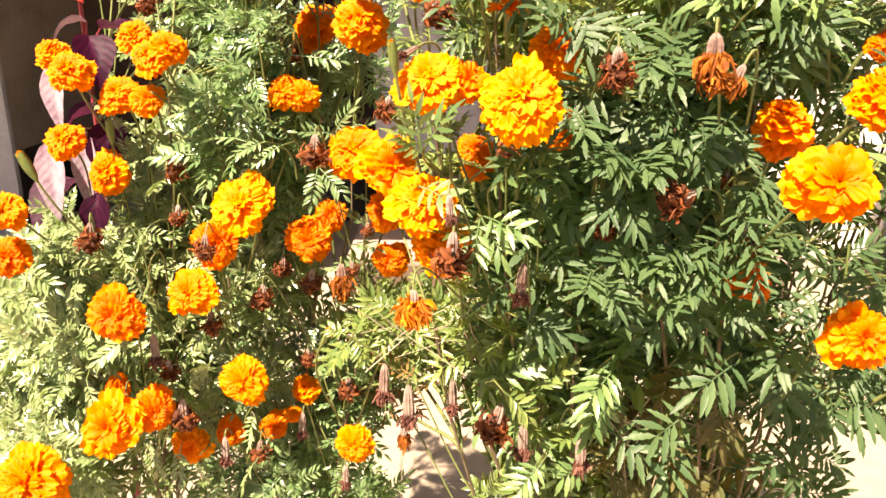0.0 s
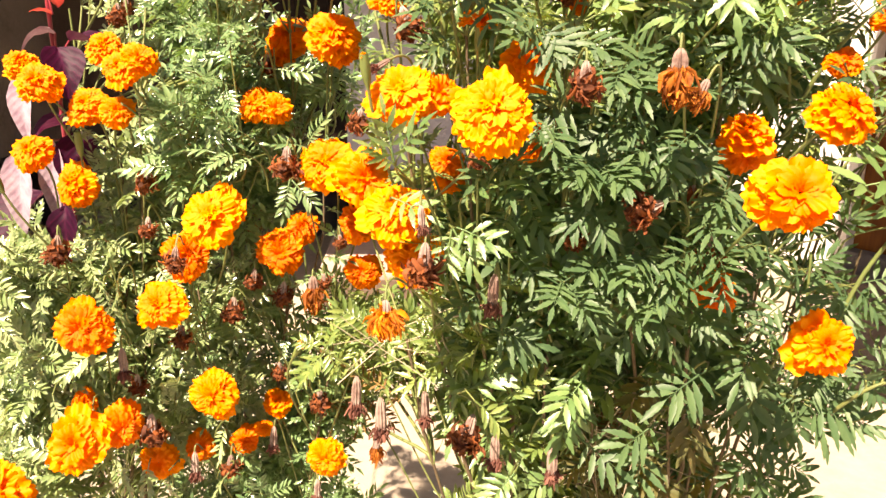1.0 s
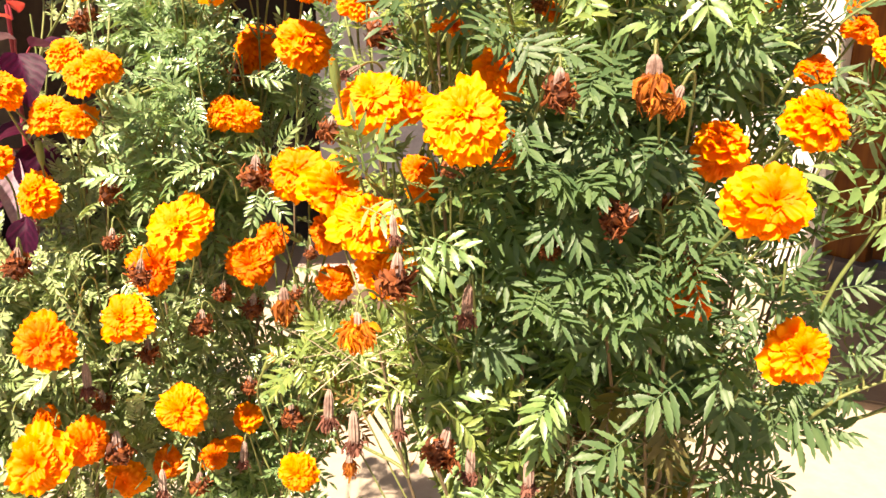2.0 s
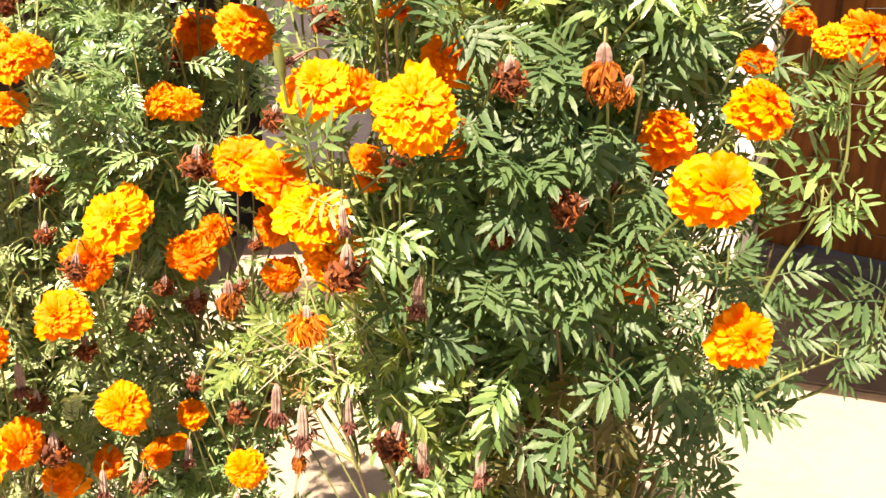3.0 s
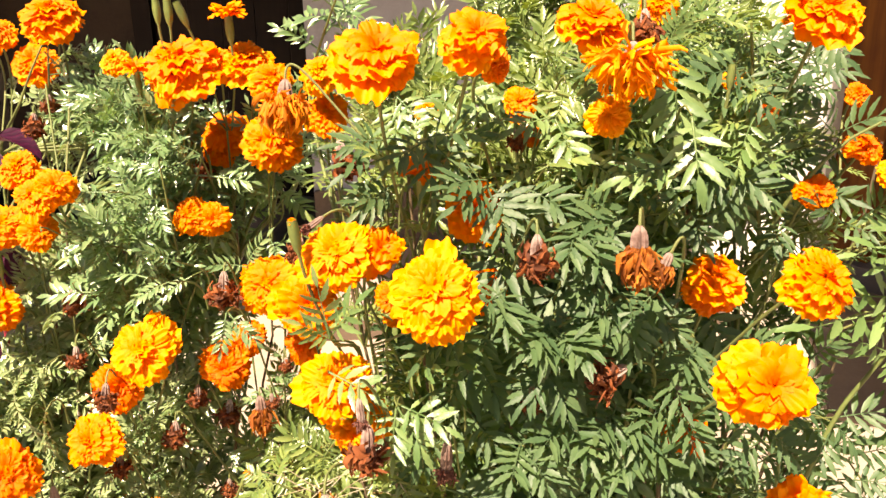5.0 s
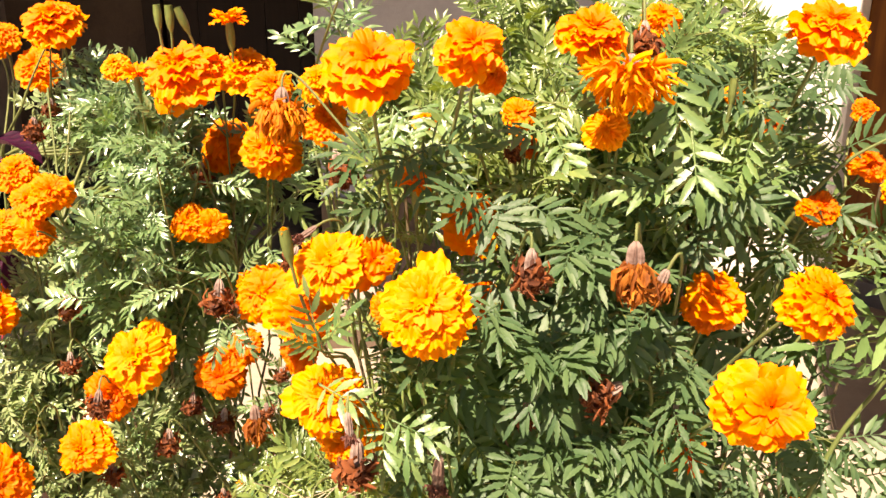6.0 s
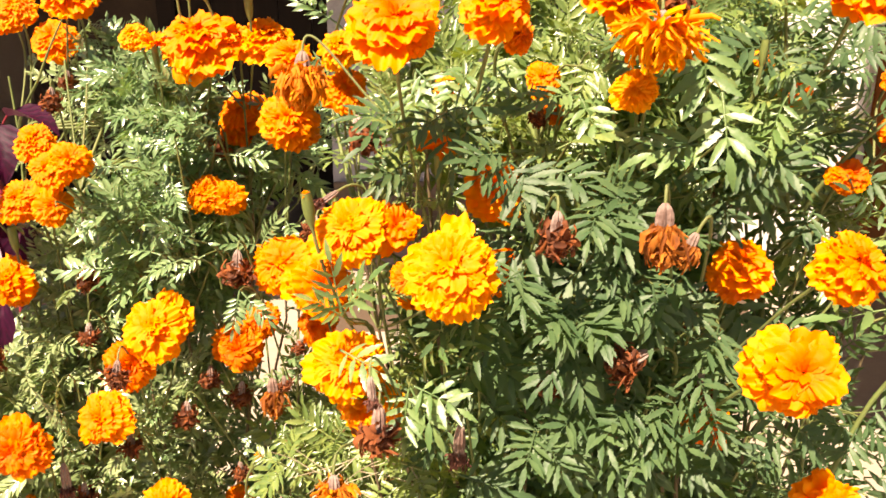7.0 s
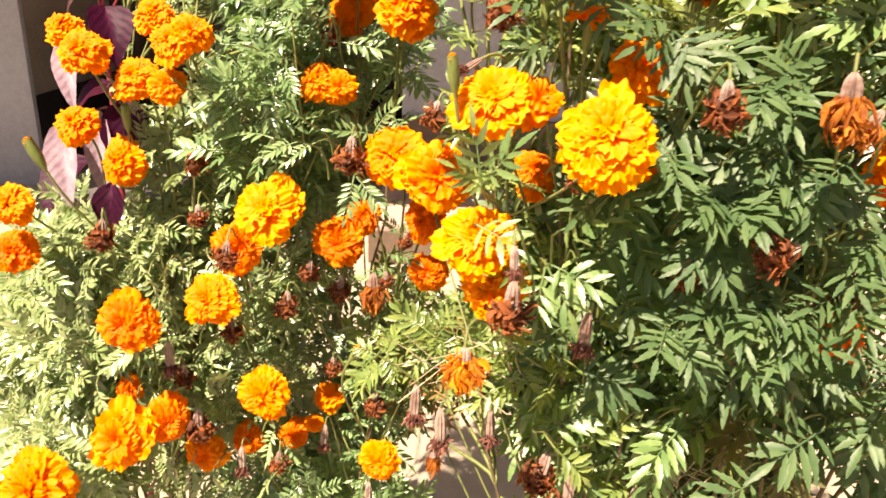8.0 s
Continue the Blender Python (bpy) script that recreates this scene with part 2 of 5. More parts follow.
wall("wall_north", GREYWASH, -0.38, 1.75, 4.2, 4.5, -0.05, 3.2, "grey plastered courtyard wall in the shade")
wall("wall_west", GREYWASH, -5.5, -2.42, 4.2, 4.24, -0.05, 3.2, "light grey plastered pillar wall beside the doorway")
# unseen, added to keep a patch of sun off the back of the recess
wall("recess_sun_block", GREYWASH, -2.418, -0.382, 4.2, 4.5, 2.31, 3.2, "unseen grey block added over the mouth of the recess to stop the sun")
wall("wall_recess", RECESSWALL, -2.8, -0.1, 5.3, 5.5, -0.05, 3.2, "dark brown wall at the back of the recess, its shade put into the colour")
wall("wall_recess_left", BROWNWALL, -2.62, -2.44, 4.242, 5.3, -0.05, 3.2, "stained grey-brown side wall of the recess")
wall("wall_recess_right", RECESSWALL, -0.36, -0.18, 4.5, 5.3, -0.05, 3.2, "side wall of the recess, its shade put into the colour")
# out of view, added so that the recess gets no light from above
wall("recess_shade_slab", SHADE_SLAB, -5.5, 1.75, 4.5, 5.5, 2.9, 3.0, "unseen concrete slab added over the recess to keep it dark")
# unseen slab, sized so that its shade covers the grey wall and step
wall("wall_shade_slab", SHADE_SLAB, -6.0, 0.9, 2.45, 4.19, 2.2, 2.3, "unseen concrete slab added to shade the wall")

# dark boarded door standing back in the recess, and a black band along the foot of the wall
door = thing("door_1", "dark brown boarded door, darkened in colour for the shade of its recess", "door", kind="structure", at=(-0.92, 5.2, 0.0))
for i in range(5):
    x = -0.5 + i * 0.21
    box_part("board", RECESSWOOD, door, x + 0.001, x + 0.209, 0.0, 0.035, 0.1, 2.6, 0.004)
box_part("rail", RECESSWOOD, door, -0.5, 0.55, -0.02, 0.0, 0.66, 0.78)
box_part("rail", RECESSWOOD, door, -0.5, 0.55, -0.02, 0.0, 1.9, 2.02)
box_part("post", RECESSWOOD, door, -0.62, -0.505, -0.05, 0.06, 0.0, 2.8)
tagged(box_part("dado", BLACK, None, -2.41, -1.56, 5.27, 5.296, 0.0, 0.46, 0.002), "black band along the foot of the wall", "dado", kind="structure")

tagged(box_part("plinth", DARKBROWN, None, -0.376, 1.74, 4.15, 4.197, -0.02, 0.5, 0.008), "dark brown strip along the foot of the grey wall", "plinth", kind="structure")

tagged(box_part("dado", BLACK, None, -2.438, -2.424, 4.25, 5.268, 0.0, 0.5, 0.002), "black band along the foot of the side wall", "dado", kind="structure")

# raised floor along the grey wall, with a brown riser
tagged(box_part("step", PINKISH, None, -0.45, 1.6, 3.30, 4.148, -0.02, 0.178, 0.012), "worn pinkish cement step along the grey wall", "step", kind="structure")
tagged(box_part("riser", DARKBROWN, None, -0.44, 1.59, 3.285, 3.298, -0.01, 0.15, 0.002), "brown riser of the step", "riser", kind="structure")

# dark cement kerb in front of the recess
kerb = box_part("kerb", KERB, None, -1.15, 1.15, -0.09, 0.09, -0.02, 0.3, 0.05)
kerb.matrix_basis = pose(-1.1, 4.02, 0, 0, 0, 57)
tagged(kerb, "low dark cement kerb with a rounded top", "kerb", kind="structure")

# right wing: whitewashed pillar and a panelled wooden door, turned towards the courtyard
wing = pose(2.50, 3.72, 0, 0, 0, -56)


def on_wing(ob):
    ob.matrix_basis = wing
    return ob


tagged(on_wing(box_part("wall_east", WHITEWASH, None, -2.4, -0.24, -0.02, 0.4, -0.05, 3.2, 0.008)), "sunlit whitewashed plaster wall", "wall", kind="structure")
tagged(on_wing(box_part("wall_east_far", WHITEWASH, None, 1.5, 4.5, -0.02, 0.4, -0.05, 3.2, 0.008)), "whitewashed plaster wall past the wooden door", "wall", kind="structure")
tagged(on_wing(box_part("door_step", KERB, None, -0.238, 1.5, -0.02, 0.4, -0.02, 0.12, 0.01)), "dark cement door step", "step", kind="structure")


def slab(name, corners, z0, z1, material):
    """A flat slab over a many-cornered plan, with its upper edges rounded."""
    bm = bmesh.new()
    low, high = [[bm.verts.new((x, y, z)) for x, y in corners] for z in (z0, z1)]
    bm.faces.new(high)
    bm.faces.new(low[::-1])
    for i in range(len(corners)):
        j = (i + 1) % len(corners)
        bm.faces.new((low[i], low[j], high[j], high[i]))
    bmesh.ops.bevel(bm, geom=[e for e in bm.edges if all(v.co.z > (z0 + z1) / 2 for v in e.verts)], offset=0.008, segments=2, affect="EDGES")
    return part(name, bm, material, None)


# shade on the ground by the door, put in as a dark slab of its outline
tagged(slab("ground_shade_slab", ((1.58, 2.42), (4.18, 1.15), (2.25, 3.88)), -0.02, 0.03, DARKBROWN), "dark brown slab standing in for the shade on the ground by the door", "floor", kind="structure")
door2 = tagged(on_wing(new("door_2")), "varnished reddish-brown panelled wooden door, closed", "door", kind="structure")
box_part("jamb", DOORWOOD, door2, -0.238, 0.0, 0.06, 0.2, 0.12, 2.3, 0.008)
box_part("jamb", DOORWOOD, door2, 1.38, 1.498, 0.06, 0.2, 0.12, 2.3, 0.008)
box_part("lintel", DOORWOOD, door2, 0.002, 1.378, 0.06, 0.2, 2.16, 2.3, 0.008)
for x0 in (0.01, 0.70):
    for z0, z1 in ((0.14, 0.26), (0.80, 0.92), (1.40, 1.52), (2.03, 2.15)):
        box_part("rail", DOORWOOD, door2, x0 + 0.112, x0 + 0.558, 0.11, 0.155, z0, z1, 0.006)
    box_part("stile", DOORWOOD, door2, x0, x0 + 0.11, 0.108, 0.157, 0.14, 2.15, 0.006)
    box_part("stile", DOORWOOD, door2, x0 + 0.56, x0 + 0.67, 0.108, 0.157, 0.14, 2.15, 0.006)
    for z0, z1 in ((0.262, 0.798), (0.922, 1.398), (1.522, 2.028)):
        box_part("panel", DOORWOOD, door2, x0 + 0.114, x0 + 0.556, 0.122, 0.145, z0, z1, 0.012)
tagged(on_wing(box_part("wall_over_door", WHITEWASH, None, -0.238, 1.498, -0.015, 0.4, 2.302, 3.2, 0.004)), "whitewashed wall over the wooden door", "wall", kind="structure")
# unseen, with corners set along the sun's direction to shade door and ground
tagged(on_wing(slab("door_shade_slab", ((-0.20, -0.03), (0.36, -1.55), (1.2, -2.95), (3.7, -1.5), (3.7, -0.03)), 2.35, 2.45, SHADE_SLAB)), "unseen concrete slab added to shade the wooden door and the ground", "roof", kind="structure")

# the courtyard closed behind the camera
wall("wall_south", WHITEWASH, -6, 6, -5.3, -5.0, -0.05, 2.6, "plain whitewashed wall across the courtyard")


# ---- plant pieces ----
rng = np.random.default_rng(7)


def unit(v):
    v = np.asarray(v, float)
    return v / max(np.linalg.norm(v), 1e-9)


def basis(y_axis, z_hint):
    """Rotation whose y runs along y_axis and whose z lies near z_hint."""
    y = unit(y_axis)
    x = np.cross(y, unit(z_hint))
    if np.linalg.norm(x) < 1e-4:
        x = np.cross(y, (1.0, 0.3, 0.2))
    x = unit(x)
    return np.stack([x, y, np.cross(x, y)], 1)


def to_matrix(rot, at, size):
    m = np.eye(4)
    m[:3, :3], m[:3, 3] = rot * size, at
    return m


def leaf_template(style, pairs, length, leaflet, width, droop, r):
    """One pinnate leaf along +y: a curved midrib and narrow folded leaflets. Returns points and triangles."""
    V, T = [], []
    rows_of = ((0.22, 0.62), (0.45, 1.0), (0.64, 0.86), (0.82, 0.5))
    if style in ("broad", "mid", "olive", "light"):   # broad leaflets have toothed edges
        rows_of = ((0.13, 0.42), (0.24, 0.82), (0.34, 0.80), (0.45, 1.08), (0.54, 0.84), (0.65, 0.92), (0.74, 0.58), (0.85, 0.52))

    def rib(s):
        return np.array([0.0, length * s, -droop * length * s * s])

    # midrib
    for i in range(5):
        c = rib(i / 4)
        w = 0.0011 * (1.25 - i / 4)
        V += [c + (-w, 0, 0), c + (0, 0, -w * 1.2), c + (w, 0, 0)]
    for i in range(4):
        for a, b in ((0, 1), (1, 2), (2, 0)):
            p, q = 3 * i, 3 * i + 3
            T += [(p + a, p + b, q + b), (p + a, q + b, q + a)]

    def add_leaflet(root, ang, size, tilt):
        d = np.array([math.sin(ang), math.cos(ang), tilt])
        d = unit(d)
        side = unit(np.cross(d, (0, 0, 1)))
        up = np.cross(side, d)
        n0 = len(V)
        curl = r.uniform(0.02, 0.3) if style in WIDE else r.uniform(0.05, 0.4)
        fold = r.uniform(0.1, 0.35) if style in WIDE else r.uniform(0.15, 0.55)
        twist = r.uniform(-0.2, 0.2)
        V.append(root)
        for s, w in rows_of:
            c = root + d * size * s - up * (curl * size * s * s)
            hw = width * size / leaflet * w * 0.5 * r.uniform(0.88, 1.12)
            for k in (-1, 0, 1):
                V.append(c + side * (k * hw) + up * (abs(k) * hw * fold + k * hw * twist))
        V.append(root + d * size - up * curl * size)
        T.extend([(n0, n0 + 2, n0 + 1), (n0, n0 + 3, n0 + 2)])
        for i in range(len(rows_of) - 1):
            a = n0 + 1 + 3 * i
            for k in (0, 1):
                T.extend([(a + k, a + k + 1, a + k + 4), (a + k, a + k + 4, a + k + 3)])
        a = n0 + 3 * len(rows_of) - 2
        tip = a + 3
        T.extend([(a, a + 1, tip), (a + 1, a + 2, tip)])

    for i in range(pairs):
        s = 0.22 + 0.72 * i / pairs
        env = math.sin(math.pi * (0.24 + 0.42 * (i + 0.5) / pairs))
        for sd in (-1, 1):
            ang = sd * math.radians(r.uniform(58, 76) - 34 * i / pairs if style not in WIDE else r.uniform(62, 78) - 46 * i / pairs)
            add_leaflet(rib(s + r.uniform(-0.02, 0.02)), ang, leaflet * env * r.uniform(0.88, 1.1), r.uniform(-0.15, 0.3))
    add_leaflet(rib(0.97), r.uniform(-0.15, 0.15), leaflet * r.uniform(0.8, 1.0), -0.2)
    return np.array(V), T


WIDE = ("broad", "olive", "light")
STYLE = {   # pairs, leaf length, leaflet length, leaflet width
    "fine": (6, 0.054, 0.021, 0.0062),
    "pale": (6, 0.054, 0.022, 0.0070),
    "mid": (5, 0.046, 0.0240, 0.0064),
    "broad": (4, 0.046, 0.0365, 0.0080),
    "light": (4, 0.050, 0.0330, 0.0080),
    "olive": (4, 0.046, 0.0350, 0.0085),
    "dry": (5, 0.060, 0.020, 0.0040),
}
TEMPLATE, LEAFMESH = {}, {}
for style, (pairs, length, leaflet, width) in STYLE.items():
    TEMPLATE[style] = [leaf_template(style, pairs + (k % 2), length, leaflet, width, 0.1 + 0.13 * k, rng) for k in range(5)]
    LEAFMESH[style] = [raw_mesh(style + "_leaf", v, t, LEAF[style]) for v, t in TEMPLATE[style]]


def tube(points, r0, r1, sides=6):
    P = np.asarray(points, float)
    n = len(P)
    V, Fc = [], []
    for i in range(n):
        d = unit(P[min(i + 1, n - 1)] - P[max(i - 1, 0)])
        R = basis(d, (0.3, 1.0, 0.2))
        rad = r0 + (r1 - r0) * i / (n - 1)
        for k in range(sides):
            a = 2 * math.pi * k / sides
            V.append(P[i] + rad * (math.cos(a) * R[:, 0] + math.sin(a) * R[:, 2]))
    for i in range(n - 1):
        for k in range(sides):
            a, b = i * sides + k, i * sides + (k + 1) % sides
            Fc.append((a, b, b + sides, a + sides))
    return V, Fc


def bend(p0, p1, p2, p3, n=9):
    s = np.linspace(0, 1, n)[:, None]
    p0, p1, p2, p3 = (np.asarray(p, float) for p in (p0, p1, p2, p3))
    return (1 - s) ** 3 * p0 + 3 * s * (1 - s) ** 2 * p1 + 3 * s * s * (1 - s) * p2 + s ** 3 * p3


def petal(V, Fc, root, theta, phi, reach, width, curl, r, ruffle=0.07, start=0.25, cols=5, rows=4, jag=0.08):
    n0 = len(V)
    ph = r.uniform(0, 6.3)
    out = np.array([math.cos(phi), math.sin(phi), 0.0])
    side = np.array([-math.sin(phi), math.cos(phi), 0.0])
    freq = r.uniform(1.2, 2.1)
    for i in range(rows):
        s = start + (1 - start) * i / (rows - 1)
        th = theta + curl * s * s
        d = out * math.sin(th) + np.array([0, 0, math.cos(th)])
        nrm = out * math.cos(th) - np.array([0, 0, math.sin(th)])
        w = width * (0.3 + 0.7 * min(1.0, s / 0.8)) * (0.96 if i == rows - 1 else 1.0)
        for c in range(cols):
            k = (c / (cols - 1) - 0.5) * 2
            edge = 1.0 - 0.24 * (1 - math.sqrt(max(0.0, 1 - 0.95 * abs(k) ** 3))) * s * s - jag * (0.45 + 0.55 * math.cos(freq * 7.0 * k + ph) + r.uniform(-0.2, 0.2)) * (i == rows - 1)
            V.append(root + d * reach * s * edge + side * (k * w * 0.5) + nrm * (ruffle * reach * s * s * math.sin(freq * k * 3.8 + ph) - 0.06 * reach * k * k * s))
    for i in range(rows - 1):
        for c in range(cols - 1):
            a = n0 + i * cols + c
            Fc.append((a, a + 1, a + cols + 1, a + cols))


def head_mesh(kind, r):
    """A marigold head of radius 1 that faces +z, loose and uneven."""
    V, Fc = [], []
    gold = 2.39996
    if kind == "open":
        n, lo, hi = 54, 24, 103
    elif kind == "small":
        n, lo, hi = 40, 4, 52
    else:
        n, lo, hi = 78, 12, 116
    lump = r.uniform(0, 6.3, 3)
    for i in range(n):
        u = (i + 0.5) / n
        phi = i * gold + r.uniform(-0.3, 0.3)
        th = math.radians(lo + (hi - lo) * u ** 0.62 + r.uniform(-13, 13))
        if kind == "small":
            petal(V, Fc, np.array([0, 0, -0.45]), th, phi, 1.35 - 0.2 * u + r.uniform(-0.1, 0.1), 0.3, 0.5, r, 0.05)
            continue
        uneven = 1.0 + 0.09 * math.sin(2 * phi + lump[0]) * u + 0.06 * math.sin(3 * phi + lump[1])
        reach = (0.66 + 0.36 * u if kind != "open" else 0.66 + 0.38 * u) * uneven * r.uniform(0.82, 1.1)
        wid = (0.40 + 0.34 * u) * r.uniform(0.75, 1.3)
        if kind == "open":
            wid *= 1.15
        petal(V, Fc, np.array([0, 0, -0.02 - 0.12 * u]), th, phi, reach, wid, r.uniform(-0.1, 0.35) + 0.45 * (1 - u) ** 2, r, r.uniform(0.05, 0.10) if kind == "open" else r.uniform(0.06, 0.12), 0.22, 15, 5, 0.07)
    if kind == "double":
        for i in range(26):
            a, off = r.uniform(0, 6.3), r.uniform(0.0, 0.16)
            petal(V, Fc, np.array([off * math.cos(a), off * math.sin(a), 0.05]), math.radians(r.uniform(0, 32)), r.uniform(0, 6.3), r.uniform(0.5, 0.68), r.uniform(0.16, 0.3), r.uniform(0.2, 0.8), r, 0.12, 0.2, 6, 4, 0.12)
    if kind == "open":
        for i in range(34):
            u = i / 34
            petal(V, Fc, np.array([0, 0, 0.0]), math.radians(5 + 45 * math.sqrt(u)), i * gold, r.uniform(0.34, 0.52), 0.14, 0.3, r, 0.07, 0.2, 3, 3)
    return np.array(V), Fc


TUFT_SHAPE = {   # petals, spread, mouth, width, downward pull, inward pull, shortest, longest, disorder
    "brown": (150, 100, 0.28, 0.13, 0.0, 2.1, 0.4, 0.85, 0.27),
    "wilted": (240, 50, 0.26, 0.09, 0.4, 1.7, 0.35, 0.9, 0.3),
    "mop": (300, 84, 0.24, 0.075, 0.4, 1.1, 0.3, 0.8, 0.2),
    "fading": (240, 100, 0.22, 0.095, 0.35, 1.1, 0.4, 0.85, 0.2),
    "pod": (90, 46, 0.18, 0.09, 0.4, 0.6, 0.3, 0.85, 0.25),
}


def strand(V, Fc, root, way, pull, reach, width, r, wild):
    """One shrivelled petal: a narrow crinkled ribbon that starts along way and is drawn towards pull."""
    n0 = len(V)
    side = unit(np.cross(way, r.normal(0, 1, 3)))
    steps = 6
    at, d = np.array(root, float), unit(way)
    ph, amp = r.uniform(0, 6.3), r.uniform(0.02, 0.075)
    nrm = unit(np.cross(side, d))
    for i in range(steps):
        s = i / (steps - 1)
        w = width * (0.45 + 0.75 * math.sin(math.pi * min(1.0, 0.1 + 0.72 * s)))
        off = nrm * amp * math.sin(ph + 7 * s) + side * amp * 0.7 * math.cos(ph * 2 + 6 * s)
        V.extend([at + off - side * w * 0.5 + nrm * w * 0.45, at + off, at + off + side * w * 0.5 + nrm * w * 0.45])
        d = unit(d + np.asarray(pull) * 0.22 + r.normal(0, wild, 3))
        at = at + d * reach / (steps - 1)
    for i in range(steps - 1):
        for k in (0, 1):
            a = n0 + 3 * i + k
            Fc.append((a, a + 1, a + 4, a + 3))


def tuft_mesh(kind, r):
    """Dead petals that hang along +z from the origin, about 1 long."""
    V, Fc = [], []
    gold = 2.39996
    n, spread, mouth, wid, pull, inward, short, far, wild = TUFT_SHAPE[kind]
    for i in range(n):
        u = (i + 0.5) / n
        phi = i * gold + r.uniform(-0.4, 0.4)
        th = math.radians(spread * math.sqrt(u) + r.uniform(-10, 10))
        out = np.array([math.cos(phi), math.sin(phi), 0.0])
        way = out * math.sin(th) + np.array([0, 0, math.cos(th)])
        strand(V, Fc, out * mouth * math.sqrt(u), way, np.array([0, 0, pull]) - out * inward, r.uniform(short, far), wid * r.uniform(0.5, 1.7), r, wild)
    return np.array(V), Fc


def urn_mesh(ribs, belly, mouth, r):
    """A ribbed calyx from its neck at z = 0 to its foot at z = -1."""
    V, Fc = [], []
    sides = ribs * 2
    prof = ((0.04, mouth), (-0.1, mouth * 1.02), (-0.3, belly), (-0.58, belly * 0.95), (-0.82, belly * 0.72), (-0.95, belly * 0.4), (-1.0, 0.07))
    for z, rad in prof:
        for k in range(sides):
            a = 2 * math.pi * k / sides
            q = rad * (1.0 if k % 2 else 0.7)
            V.append(np.array([q * math.cos(a), q * math.sin(a), z]))
    for i in range(len(prof) - 1):
        for k in range(sides):
            a, b = i * sides + k, i * sides + (k + 1) % sides
            Fc.append((a, a + sides, b + sides, b))
    return np.array(V), Fc


HEAD = {k: [raw_mesh("head", *head_mesh(k if k in ("open", "small") else "double", rng), PETAL[k]) for _ in range(4)] for k in PETAL}
TUFT = {k: [raw_mesh("tuft", *tuft_mesh(k, rng), DRIED[k]) for _ in range(3)] for k in DRIED}
URN_GREEN = raw_mesh("calyx", *urn_mesh(7, 0.34, 0.36, rng), CALYX)
URN_LONG = raw_mesh("calyx", *urn_mesh(6, 0.175, 0.15, rng), CALYX)
URN_PALE = raw_mesh("calyx", *urn_mesh(9, 0.26, 0.24, rng), PALE, False)


# ---- marigold plants ----
class Plant:
    pass


HEADS = []   # where each head or cleared opening sits and how wide it spreads
VIEW_SIDE = np.array([0.03, 0.05, 1.32])   # a mean camera position, towards which leaves are cleared


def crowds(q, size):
    """True for a leaf that hides a head or an opening from the sun or the camera."""
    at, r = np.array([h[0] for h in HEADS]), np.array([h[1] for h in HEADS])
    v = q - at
    front = VIEW_SIDE - at
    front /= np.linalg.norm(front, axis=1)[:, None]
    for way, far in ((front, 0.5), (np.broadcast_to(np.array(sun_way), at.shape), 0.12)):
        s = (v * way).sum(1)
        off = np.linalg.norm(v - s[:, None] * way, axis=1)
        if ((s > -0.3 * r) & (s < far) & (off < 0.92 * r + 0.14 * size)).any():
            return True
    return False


def marigold(x, y, tops, label):
    p = Plant()
    p.ob = thing("marigold_plant", label, "plant", "marigold plants in the bed", at=(x, y, 0))
    p.at = np.array([x, y, 0.0])
    p.leaves, p.set_leaves, p.twig_v, p.twig_f, p.stems = [], [], [], [], []
    for tx, ty, tz in tops:
        b = p.at + (rng.uniform(-0.03, 0.03), rng.uniform(-0.03, 0.03), -0.01)
        t = np.array([tx, ty, tz])
        line = bend(b, b + (0, 0, tz * 0.35), t - (0.25 * (tx - x), 0.25 * (ty - y), tz * 0.35), t, 16)
        line[1:-1] += rng.normal(0, 0.004, (14, 3))
        p.stems.append(line)
        v, f = tube(line, 0.0042, 0.0014, 7)
        mesh_part("stem", raw_mesh("stem", np.array(v) - p.at, f, STEM if tz > 1.27 else WOODY), None, p.ob)
    return p


def joint(p, q, below=0.07):
    """The nearest place on the plant's main stems that lies lower than q."""
    pts = np.concatenate(p.stems)
    low = pts[pts[:, 2] < q[2] - below]
    return low[np.argmin(((low - q) ** 2 * (1.0, 1.0, 0.6)).sum(1))]


def add_leaf(p, style, at, way, up, size):
    p.leaves.append((style, int(rng.integers(5)), to_matrix(basis(way, up), np.asarray(at), size)))


def twig(p, line, r0, r1):
    v, f = tube(line, r0, r1, 5)
    n = len(p.twig_v)
    p.twig_v.extend(v)
    p.twig_f.extend([tuple(i + n for i in q) for q in f])


def stalk(p, head, foot_of_head, back, local, style="mid", nod=False):
    """The stalk from a head to the stem, a mesh under the head, with a pair of small leaves."""
    foot = np.asarray(foot_of_head)
    j = joint(p, foot, 0.07 + 0.13 * (abs(foot[0] * 37.0 + foot[2] * 53.0) % 1.0))
    far = np.linalg.norm(foot - j)
    mid = foot + unit(back) * min(0.35 * far, 0.06)
    line = bend(foot, mid, (j + foot) / 2 * (1, 1, 1) + (0, 0, -0.25 * far * 0.3), j, 20)
    inv = np.array(local.inverted())
    v, f = tube(line, 0.0012 if nod else 0.0016, 0.0013, 6)
    V = np.c_[np.array(v), np.ones(len(v))] @ inv.T
    mesh_part("stalk", raw_mesh("stalk", V[:, :3], f, STEM), None, head)
    for k in (0.45, 0.8):
        i = int(k * 19)
        way = unit(rng.normal(0, 1, 3) * (1, 1, 0.3) + (0, -0.5, 0.2))
        add_leaf(p, style, line[i], way, (0, -0.3, 1), rng.uniform(0.45, 0.8))


